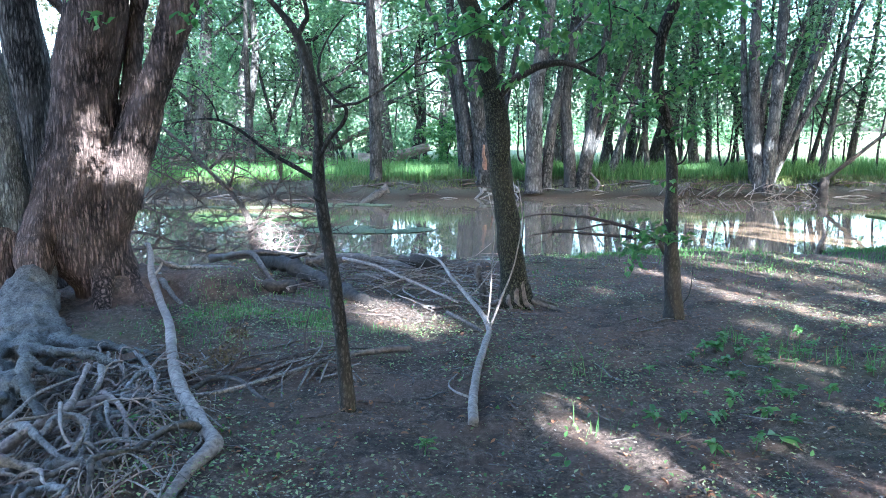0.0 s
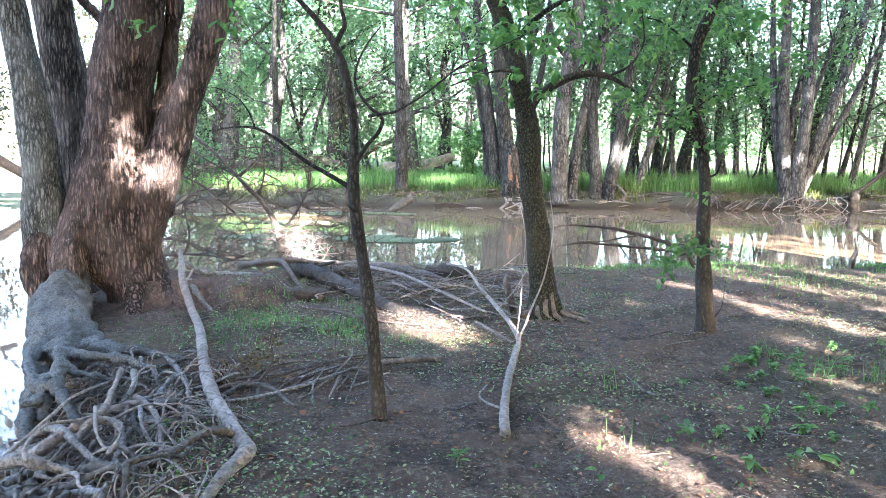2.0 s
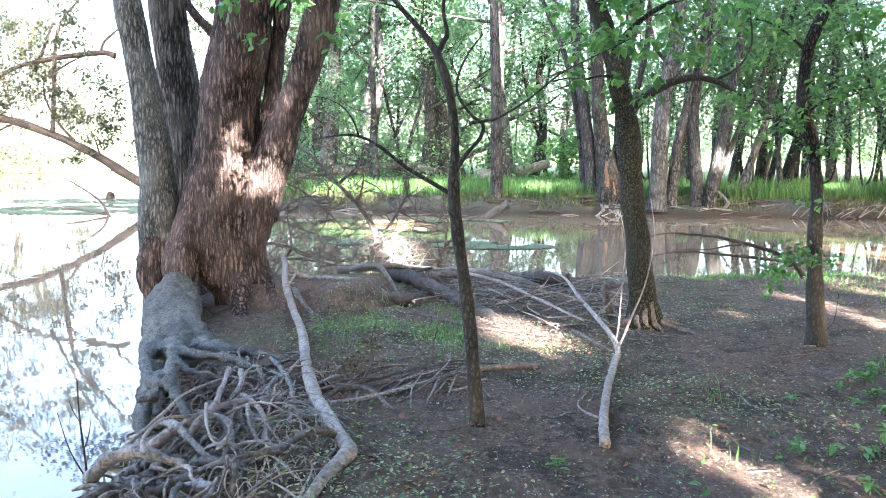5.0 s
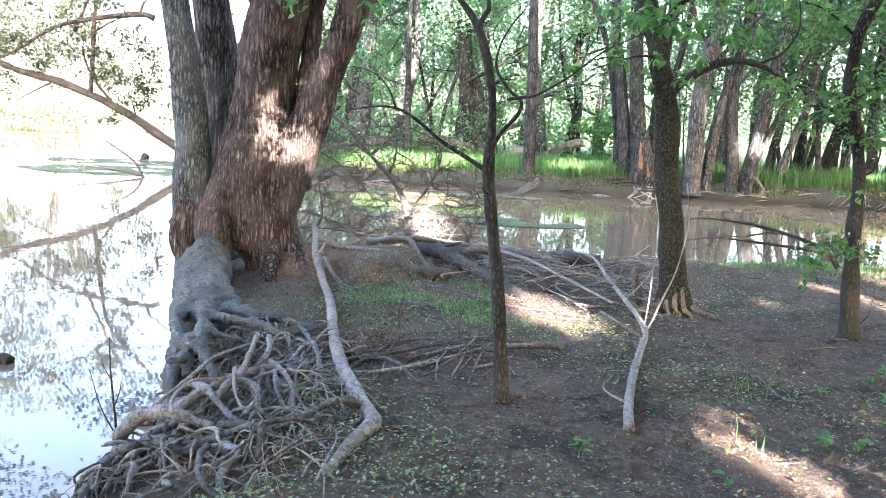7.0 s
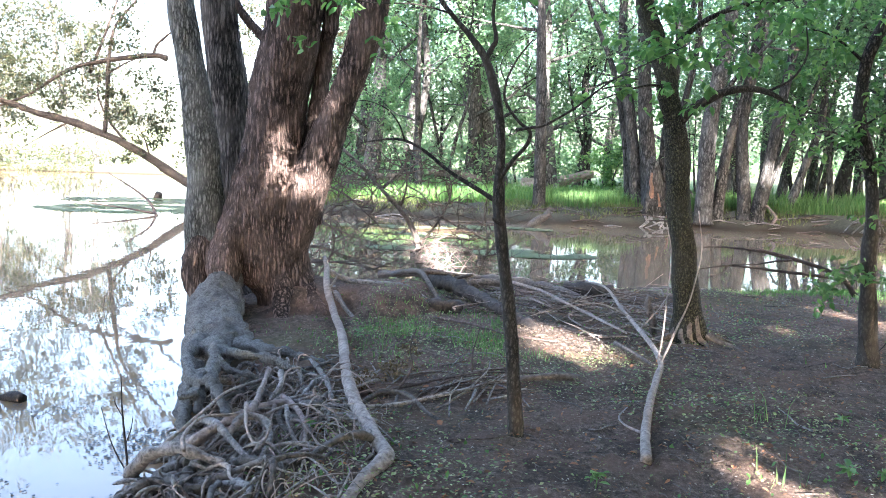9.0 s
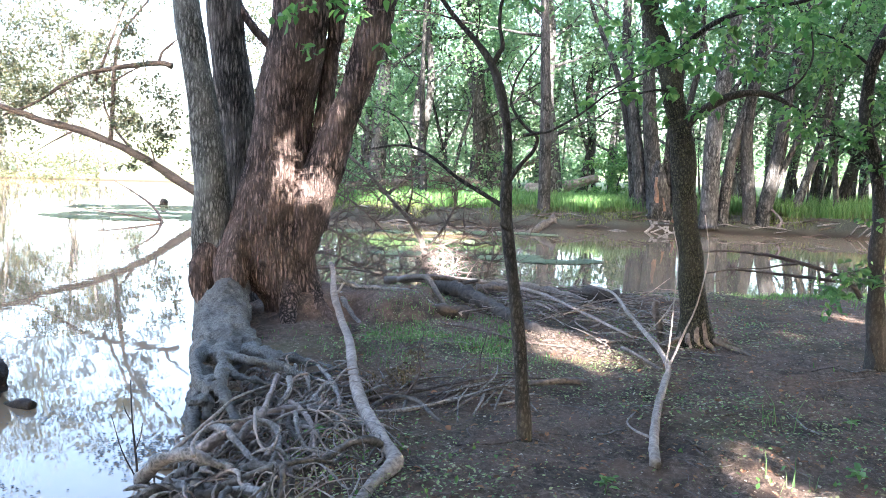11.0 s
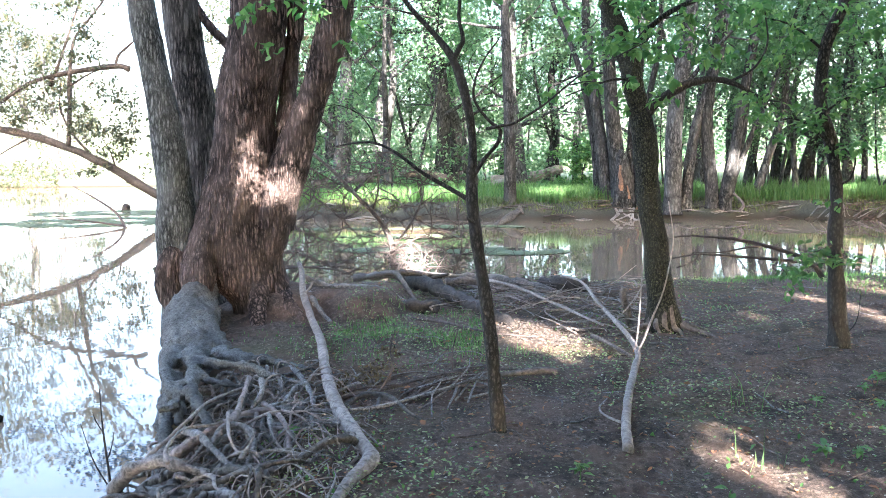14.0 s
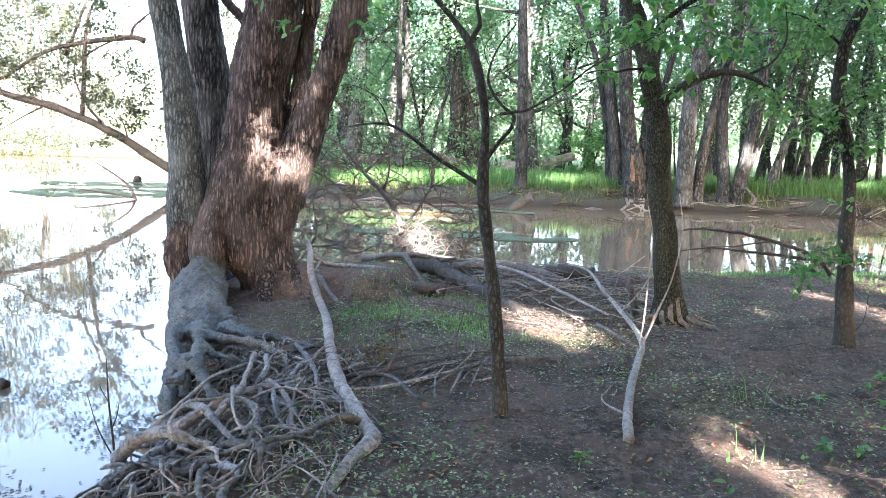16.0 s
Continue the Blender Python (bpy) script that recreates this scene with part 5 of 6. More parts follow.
fallen("fallen_branch", "dark stick with bent twigs on bare soil", [(-1.85, 5.25, 0.02), (-1.5, 5.5, 0.04), (-1.2, 5.85, 0.05), (-0.75, 6.3, 0.04)], 0.014, 0.007, M_TWIG,
       [([(-1.3, 5.7, 0.05), (-1.0, 5.95, 0.06), (-0.6, 6.1, 0.04)], 0.009, 0.005), ([(-1.55, 5.4, 0.03), (-1.45, 5.42, 0.2), (-1.47, 5.45, 0.33), (-1.44, 5.5, 0.47)], 0.009, 0.004), ([(-1.1, 5.95, 0.05), (-1.1, 5.97, 0.2), (-1.07, 6.0, 0.33), (-1.05, 6.0, 0.42)], 0.007, 0.003)])
fallen("fallen_branch", "crooked grey root wood beside the pale branch", [(-1.75, 5.0, 0.01), (-1.62, 5.25, 0.06), (-1.42, 5.2, 0.07), (-1.25, 5.0, 0.03), (-1.15, 4.95, 0.0)], 0.02, 0.010, M_ROOTD, [([(-1.5, 5.22, 0.05), (-1.48, 5.05, 0.04), (-1.5, 4.9, 0.0)], 0.014, 0.008)])
fallen("upright_stub", "grey broken branch stub standing in the twigs", [(0.38, 8.0, -0.02), (0.36, 7.95, 0.15), (0.31, 7.95, 0.3), (0.33, 7.95, 0.38)], 0.045, 0.03, M_DRIFT, category="branch")
fallen("fallen_branch", "brown stick beside the forked branch", [(0.0, 7.35, 0.03), (0.12, 6.95, 0.06), (0.3, 6.6, 0.03)], 0.02, 0.012, M_DRIFT)
fallen("water_branch", "dark dead branch reaching over the water", [(3.3, 11.7, -0.1), (3.1, 11.6, 0.14), (2.7, 11.6, 0.32), (2.1, 11.6, 0.47), (1.95, 11.6, 0.49)], 0.04, 0.018, M_ROTTEN,
       [([(3.1, 11.6, 0.14), (2.6, 11.5, 0.20), (2.1, 11.5, 0.24), (1.6, 11.5, 0.27), (1.2, 11.5, 0.2)], 0.026, 0.009), ([(2.45, 11.6, 0.38), (2.2, 11.5, 0.36), (1.9, 11.5, 0.30), (1.5, 11.5, 0.3)], 0.019, 0.007), ([(2.1, 11.6, 0.47), (1.7, 11.7, 0.5), (1.35, 11.7, 0.5), (1.1, 11.7, 0.42)], 0.019, 0.007), ([(1.6, 11.5, 0.27), (1.5, 11.5, 0.16), (1.3, 11.5, 0.08)], 0.014, 0.006)], "branch", 8)
fallen("mossy_log", "thick mossy log lying at the water's edge", [(6.1, 10.0, 0.15), (6.6, 11.0, 0.16), (7.1, 12.0, 0.14), (7.5, 12.8, 0.16)], 0.26, 0.17, M_MOSSLOG,
       [([(7.4, 12.7, 0.26), (7.25, 13.0, 0.3), (7.1, 13.3, 0.3)], 0.07, 0.03)], rough=0.4, sides=20)
fallen("shore_stub", "small broken stub at the shore", [(5.85, 12.3, -0.25), (5.85, 12.25, -0.05), (5.9, 12.25, 0.12), (5.86, 12.25, 0.3)], 0.05, 0.02, M_DRIFT, category="branch", rough=0.5)


def brush_pile():
    rng = np.random.default_rng(61)
    t = thing("dead_treetop", (-2.8, 11.2, -0.1), "fallen dead treetop, a tangle of bare twigs in the shallows", "branch")
    taper([(-2.68, 11.2, -0.25), (-2.72, 11.3, 0.2), (-2.78, 11.3, 0.53), (-2.98, 11.3, 0.85), (-3.27, 11.3, 1.15), (-3.6, 11.3, 1.5), (-4.0, 11.3, 1.85)], 0.05, 0.018, M_DRIFT, "stem", t, 12, 0.4, 6)

    def twig(g, p, a, ln, r, depth):
        """A crooked fine twig that curves and forks, mostly across the view of the shore."""
        pts, q = [tuple(p)], np.array(p, float)
        bend = rng.normal(0, 0.28)
        for i in range(5):
            a += bend + rng.normal(0, 0.22)
            q = q + np.array([math.cos(a), rng.normal(0, 0.3), math.sin(a) * 0.85]) * ln / 5
            q[2] = max(q[2], -0.31)
            pts.append(tuple(q))
            if depth and i > 0 and rng.uniform() < 0.75:
                twig(g, q, a + rng.choice((-1, 1)) * rng.uniform(0.4, 1.1), ln * rng.uniform(0.35, 0.6), r * 0.6, depth - 1)
        g.tube(pts, [r, r * 0.9, r * 0.8, r * 0.65, r * 0.5, r * 0.35], 4, 2)

    boughs = (((-4.7, 11.1, 0.75), (-4.2, 11.1, 0.72), (-3.75, 11.1, 0.5), (-3.3, 11.1, 0.42)), ((-4.8, 11.2, 0.25), (-4.2, 11.2, 0.3), (-3.6, 11.2, 0.1), (-3.0, 11.2, 0.05)), ((-4.6, 11.0, 0.02), (-4.1, 11.0, 0.14), (-3.5, 11.0, 0.1), (-2.9, 11.0, -0.1)),
              ((-2.7, 11.3, 0.4), (-2.45, 11.3, 0.75), (-2.3, 11.3, 1.1), (-2.35, 11.3, 1.35)), ((-2.75, 11.2, 0.3), (-2.3, 11.2, 0.55), (-2.0, 11.2, 0.5), (-1.75, 11.2, 0.7)), ((-3.0, 11.3, 0.95), (-2.9, 11.3, 1.25), (-2.95, 11.3, 1.6)), ((-3.3, 11.3, 1.2), (-3.0, 11.3, 1.5), (-2.95, 11.3, 1.75)),
              ((-4.4, 11.3, 1.3), (-3.9, 11.3, 1.1), (-3.5, 11.3, 0.8), (-3.2, 11.3, 0.4), (-3.05, 11.2, 0.0)), ((-4.6, 11.4, 1.65), (-4.1, 11.4, 1.6), (-3.7, 11.4, 1.4), (-3.4, 11.4, 1.2)), ((-1.95, 11.2, -0.3), (-1.8, 11.2, 0.1), (-1.7, 11.2, 0.4), (-1.75, 11.2, 0.75)), ((-4.2, 11.0, -0.2), (-3.9, 11.0, 0.3), (-3.95, 11.0, 0.8), (-3.8, 11.0, 1.2)))
    for k, p in enumerate(boughs):
        p = [(q[0], q[1] + rng.normal(0, 0.1), q[2]) for q in p]
        taper(p, rng.uniform(0.014, 0.024), 0.007, M_TWIG if k % 3 else M_DRIFT, "bough", t, 7, 0.3, 4)
        g = Geo()
        for q in spline(p, 3):
            for rep in range(2):
                twig(g, q, rng.uniform(0, 6.28), rng.uniform(0.3, 0.85), rng.uniform(0.0075, 0.012), 1)
        tagged(part("twig_tangle", g, (M_TWIG, M_TWIG, M_DRIFT)[k % 3], t), kind="stuff")
    # fine twigs heaped at the foot, sunlight put into their pale colour
    for k in range(6):
        g = Geo()
        for i in range(16):
            twig(g, (rng.normal(-2.45, 0.28), 11.05 + rng.normal(0, 0.15), rng.uniform(-0.28, 0.3)), rng.uniform(0, 6.28), rng.uniform(0.25, 0.6), rng.uniform(0.004, 0.0075), 1)
        tagged(part("twig_tangle", g, (M_ROOTP, M_DEAD)[k % 2], t, "fine twigs in pale sunlit colour"), kind="stuff")
    # upright shoots further along the water line
    g = Geo()
    for k in range(14):
        twig(g, (rng.normal(-1.55, 0.18), 11.2 + rng.normal(0, 0.2), -0.3), rng.uniform(1.1, 2.1), rng.uniform(0.5, 1.0), rng.uniform(0.006, 0.010), 1)
    tagged(part("twig_tangle", g, M_TWIG, t), kind="stuff")


def twig_heap():
    rng = np.random.default_rng(62)
    t = thing("twig_heap", (-0.3, 8.5, 0), "low heap of washed-up twigs on the shore", "twigs")
    for k in range(230):
        x, y = rng.uniform(-1.5, 0.8), rng.uniform(7.6, 10.4)
        if x < -0.4 and y < 8.2:
            y += 1.0
        a, ln = rng.uniform(0, 3.14) if k % 3 else rng.normal(2.6, 0.4), rng.uniform(0.2, 0.8)
        h = rng.uniform(0.02, 0.2)
        dx, dy, b = math.cos(a) * ln / 2, math.sin(a) * ln / 2, rng.normal(0, 0.1)
        taper([(x - dx, y - dy, gz(x - dx, y - dy) + rng.uniform(0, h)), (x + b, y + b, gz(x, y) + h * 0.7), (x + dx, y + dy, gz(x + dx, y + dy) + rng.uniform(0.01, h * 1.2))], rng.uniform(0.005, 0.013), 0.003, (M_DRIFT, M_ROOTP, M_TWIG, M_DEAD, M_ROOT)[k % 5], "twig", t, 5, 0.2, 3)


def ground_twigs():
    rng = np.random.default_rng(63)
    for k in range(150):
        x, y = rng.uniform(-2.2, 4.2), rng.uniform(3.2, 10.5)
        if x < float(left_bank(y)) + 0.5:
            continue
        a, ln = rng.uniform(0, 3.14), rng.uniform(0.10, 0.5)
        p = []
        for i in range(4):
            px, py = x + math.cos(a) * ln * i / 3, y + math.sin(a) * ln * i / 3
            p.append((px, py, gz(px, py) + 0.006 + rng.uniform(0, 0.018)))
            a += rng.normal(0, 0.3)
        g = Geo()
        r = rng.uniform(0.003, 0.008)
        g.tube(p, [r, r * 0.9, r * 0.7, r * 0.4], 5, 2)
        tagged(new("twig", g.mesh("twig", (M_TWIG, M_DRIFT, M_ROOT)[k % 3])), "thin dry twig lying on bare soil", "twig", "twigs on the soil")


def branch_litter():
    """Grey dead sticks dropped together beside the thin sapling."""
    rng = np.random.default_rng(64)
    t = thing("stick_pile", (-1.0, 5.7, 0), "loose pile of thin grey sticks beside a sapling", "sticks")
    for k in range(34):
        x, y = rng.normal(-1.05, 0.3), rng.normal(5.65, 0.28)
        a, ln = rng.normal(0.75, 0.5), rng.uniform(0.25, 0.8)
        dx, dy, h = math.cos(a) * ln / 2, math.sin(a) * ln / 2, rng.uniform(0.02, 0.11)
        b = rng.normal(0, 0.06)
        taper([(x - dx, y - dy, gz(x - dx, y - dy) + 0.01), (x - dx * 0.3 + b, y - dy * 0.3 - b, gz(x, y) + h * 0.8), (x + dx * 0.4, y + dy * 0.4, gz(x, y) + h), (x + dx, y + dy, gz(x + dx, y + dy) + h * rng.uniform(0.1, 1.3))],
              rng.uniform(0.004, 0.011), 0.003, (M_ROOT, M_TWIG, M_DRIFT)[k % 3], "stick", t, 5, 0.25, 3)


brush_pile()
branch_litter()
twig_heap()
ground_twigs()


# ---- plants and litter on the near bank ----
def settle(rng, x, y, lift):
    return np.stack([x, y, ground_z(x, y) + lift], 1)


def litter():
    rng = np.random.default_rng(71)
    n = 46000
    y = 2.6 + 9.0 * rng.uniform(0, 1, n) ** 1.5
    x = rng.uniform(-3.0, 6.5, n)
    ok = x > left_bank(y) + 0.3
    c = settle(rng, x, y, rng.uniform(0.004, 0.02, n))[ok]
    single("leaf_litter", leaf_mesh("leaf_litter", c, np.sort(0.007 + 0.026 * rng.uniform(0, 1, (2, len(c))) ** 2.5, axis=0), M_LITTER, rng, 0.0, 0.7, False, 0.5), "small dry leaf scraps and chips on the soil", "leaf litter", kind="stuff")
    n = 1000
    y = 2.8 + 8.0 * rng.uniform(0, 1, n) ** 1.3
    x = rng.uniform(-2.4, 5.5, n)
    c = settle(rng, x, y, 0.012)
    single("fallen_leaves", leaf_mesh("fallen_leaves", c, (0.02, 0.06), M_DRY, rng, 0.1, 0.6, True, 0.5), "scattered curled brown leaves on the soil", "leaf litter", kind="stuff")
    n = 4200
    y = 2.8 + 8.0 * rng.uniform(0, 1, n) ** 1.3
    x = rng.uniform(-2.6, 5.5, n)
    ok = x > left_bank(y) + 0.4
    c = settle(rng, x, y, rng.uniform(0.008, 0.022, n))[ok]
    single("leaf_litter", leaf_mesh("leaf_litter", c, (0.016, 0.045), M_DRY, rng, 0.05, 0.35, True, 0.5), "flattened old leaves pressed into the soil", "leaf litter", kind="stuff")
    g = Geo()
    for k in range(900):
        x, y = rng.uniform(-2.4, 5.0), 2.8 + 7.5 * rng.uniform(0, 1) ** 1.3
        if x < float(left_bank(y)) + 0.4:
            continue
        a, ln, z = rng.uniform(0, 6.28), rng.uniform(0.05, 0.24), gz(x, y) + 0.012
        b = a + rng.normal(0, 0.5)
        r = rng.uniform(0.0015, 0.004)
        g.tube([(x, y, z), (x + math.cos(a) * ln * 0.5, y + math.sin(a) * ln * 0.5, z + rng.uniform(0, 0.02)), (x + math.cos(a) * ln * 0.5 + math.cos(b) * ln * 0.5, y + math.sin(a) * ln * 0.5 + math.sin(b) * ln * 0.5, z)], [r, r, r * 0.5], 4, 2)
    single("fine_twigs", g.mesh("fine_twigs", M_DRIFT), "fine dry twig scraps strewn over the soil", "twigs", kind="stuff")
    # pale shredded wood of the crumbled log, laid to brighten the sun patch
    n = 2200
    u, w = rng.normal(0, 0.5, n), rng.normal(0, 0.2, n)
    x, y = -0.5 + 0.55 * u + 0.6 * w, 7.5 - 0.75 * u + 0.5 * w
    c = settle(rng, x, y, rng.uniform(0.008, 0.03, n))
    single("wood_chips", leaf_mesh("wood_chips", c, (0.018, 0.055), M_CHIP, rng, 0.0, 0.35, False, 0.7), "pale shredded wood chips brightening a sun patch by a log", "wood chips", kind="stuff")
    # sprouting seedlings in drifts
    n = 44000
    y = 2.8 + 8.5 * rng.uniform(0, 1, n) ** 1.3
    x = rng.uniform(-2.6, 6.0, n)
    drift = np.sin(x * 1.9 + 1.5 * np.sin(y * 1.2)) + np.sin(y * 2.3 + x) + rng.normal(0, 0.6, n)
    left = np.exp(-((x + 1.2) / 1.0) ** 2 - ((y - 7.1) / 1.2) ** 2) * 2.2
    ok = (drift + left + np.where(x < 0.8, 0.9, 0.2) > 0.95) & (x > left_bank(y) + 0.8) & (((x + 0.55) / 0.5) ** 2 + ((y - 7.6) / 0.8) ** 2 > 1)
    c = settle(rng, x, y, rng.uniform(0.01, 0.05, n))[ok]
    single("seedlings", leaf_mesh("seedlings", c, np.sort(0.012 + 0.03 * rng.uniform(0, 1, (2, len(c))) ** 1.6, axis=0), M_SEED, rng, -0.1, 0.6, False, 0.5), "tiny green seedlings sprouting from bare soil", "seedlings", kind="stuff")


def blades(name, x, y, h0, h1, w, mat, label, category, rng, base=None, lean=0.35):
    """Grass blades: bent ribbons of two spans."""
    n = len(x)
    z = ground_z(x, y) - 0.02 if base is None else np.full(n, base)
    a = rng.uniform(0, 2 * math.pi, n)
    h = rng.uniform(h0, h1, n)
    d = np.stack([np.cos(a), np.sin(a), np.zeros(n)], 1)
    s = np.stack([-np.sin(a), np.cos(a), np.zeros(n)], 1) * (w * rng.uniform(0.7, 1.3, n))[:, None]
    p = np.stack([x, y, z], 1)
    ln = (rng.uniform(0.1, lean, n) * h)[:, None]
    up = np.array([0, 0, 1.0]) * h[:, None]
    m = p + up * 0.55 + d * ln * 0.35
    t = p + up * rng.uniform(0.8, 1.0, n)[:, None] + d * ln * 1.3
    v = np.stack([p - s, p + s, m + s * 0.8, m - s * 0.8, t + s * 0.12, t - s * 0.12], 1)
    return single(name, quads(name, v, 6, [(0, 1, 2, 3), (3, 2, 4, 5)], mat), label, category, kind="stuff")


def near_grass():
    rng = np.random.default_rng(72)
    n = 6500
    x, y = rng.normal(-1.45, 0.6, n), rng.normal(7.4, 0.5, n)
    ok = np.sin(x * 5) + np.sin(y * 6 + x * 3) + rng.normal(0, 0.6, n) > -0.1
    ok &= (x < -1.0) | (y < 6.9)
    x, y = x[ok], y[ok]
    blades("short_grass", x, y, 0.03, 0.085, 0.004, M_GRASS, "short sparse grass on damp soil", "grass", rng)
    n = 11000
    x = rng.uniform(1.5, 9.0, n)
    y = near_shore(x) - rng.gamma(1.6, 0.6, n)
    ok = (np.sin(x * 2.2) + np.sin(x * 0.9 + y) + rng.normal(0, 0.5, n) > -0.2)
    blades("shore_grass", x[ok], y[ok], 0.03, 0.11, 0.006, M_GRASS, "low green growth along the shore", "grass", rng)
    for x0, y0, k, h in ((0.80, 4.42, 8, 0.2), (0.92, 5.45, 9, 0.3), (2.62, 5.95, 34, 0.28), (2.85, 5.75, 26, 0.24), (2.35, 6.4, 20, 0.2), (3.1, 5.6, 24, 0.26), (-2.72, 11.0, 30, 0.3), (4.6, 11.6, 30, 0.3)):
        x, y = rng.normal(x0, 0.07, k), rng.normal(y0, 0.07, k)
        blades("grass_tuft", x, y, h * 0.5, h, 0.0028, M_GRASS, "loose tuft of thin green grass", "grass", rng, lean=0.7)


def weed(rng, x, y, h, n, size):
    t = thing("weed", (x, y, gz(x, y)), "low green weed with whorled leaves on bare soil", "plant", "weeds on the soil")
    g = Geo()
    z = gz(x, y)
    g.tube([(x, y, z - 0.02), (x + 0.01, y, z + h * 0.5), (x + rng.normal(0, 0.015), y + rng.normal(0, 0.015), z + h)], [0.004, 0.003, 0.002], 5, 3)
    part("stem", g, M_WEED, t)
    c = np.stack([rng.normal(x, 0.012, n), rng.normal(y, 0.012, n), z + h * rng.uniform(0.55, 1.0, n)], 1)
    hang("leaves", leaf_mesh("leaves", c, size, M_WEED, rng, -0.05, 0.5, True, 0.55), t)


def weeds():
    rng = np.random.default_rng(73)
    for x, y in ((2.13, 6.14), (2.38, 5.92), (1.96, 5.38), (2.12, 5.20), (2.15, 5.04), (1.87, 4.55), (1.54, 4.45), (1.63, 4.14), (2.05, 5.85), (2.25, 6.05), (2.2, 6.3), (2.0, 6.1), (2.5, 6.2), (1.85, 5.6), (2.3, 5.6), (1.75, 4.85), (1.4, 4.1), (-0.16, 4.06), (1.2, 4.6), (-1.85, 4.55), (2.45, 5.0), (2.6, 4.7), (3.0, 5.2), (2.75, 6.0), (-2.5, 7.1), (-2.3, 6.9)):
        weed(rng, x + rng.normal(0, 0.02), y + rng.normal(0, 0.02), rng.uniform(0.05, 0.11), int(rng.integers(9, 18)), (0.035, 0.075))
    for k in range(34):
        x, y = ((2.3, 5.8), (2.9, 5.3), (1.7, 4.7), (3.4, 6.2), (2.6, 6.3))[k % 5]
        weed(rng, x + rng.normal(0, 0.35), y + rng.normal(0, 0.35), rng.uniform(0.04, 0.10), int(rng.integers(8, 16)), (0.03, 0.06))
    for x, y, s in ((1.79, 4.22, 0.13), (0.57, 4.04, 0.07), (2.41, 5.21, 0.1)):
        weed(rng, x, y, 0.04, 3, (s * 0.8, s))
    # withered leafy twig by the pale branch
    t = thing("withered_sprig", (-1.6, 5.75, 0), "withered brown leafy sprig on the soil", "plant")
    taper([(-1.85, 5.45, 0.02), (-1.7, 5.62, 0.1), (-1.6, 5.75, 0.2), (-1.5, 5.85, 0.27)], 0.006, 0.003, M_TWIG, "stem", t, 5, 0.1, 3)
    cl = [(-1.58, 5.72, 0.13, 0.09, 90), (-1.54, 5.8, 0.21, 0.07, 60), (-1.82, 5.5, 0.07, 0.07, 60), (-1.66, 5.65, 0.08, 0.08, 60)]
    hang("leaves", leaf_mesh("leaves", clump_points(rng, cl), (0.02, 0.045), M_WITHER, rng, 0.5, 0.5, True), t)


def sprouts():
    """Countless tiny seedlings and fresh leaves between the litter, and short growth along the near shore."""
    rng = np.random.default_rng(77)
    n = 2600
    x, y = rng.uniform(-3.0, 5.5, n), rng.uniform(2.6, 10.5, n)
    patch = np.sin(x * 2.1 + 1.3 * np.sin(y * 1.1)) + np.sin(y * 1.7 - x * 0.6) + rng.normal(0, 0.7, n)
    keep = patch > 0.9
    x, y = x[keep], y[keep]
    c = np.stack([x, y, ground_z(x, y) + rng.uniform(0.02, 0.05, len(x))], 1)
    single("seedlings", leaf_mesh("seedlings", c, (0.018, 0.05), M_WEED, rng, 0.9, 0.6), "tiny green seedlings scattered over bare soil", "seedlings", kind="stuff")
    n = 2600
    x, y = rng.uniform(0.8, 7.0, n), rng.uniform(9.6, 13.0, n)
    z = ground_z(x, y)
    keep = (z > -0.27) & (np.sin(x * 1.9) + np.sin(y * 2.3 + x) + rng.normal(0, 0.6, n) > 0.55 - 0.25 * (x - 1) * (y - 9) * 0.15)
    blades("shore_grass", x[keep], y[keep], 0.03, 0.10, 0.007, M_BANKG, "short sparse grass along the near shore", "grass", rng, lean=0.9)


litter()
sprouts()
near_grass()
weeds()


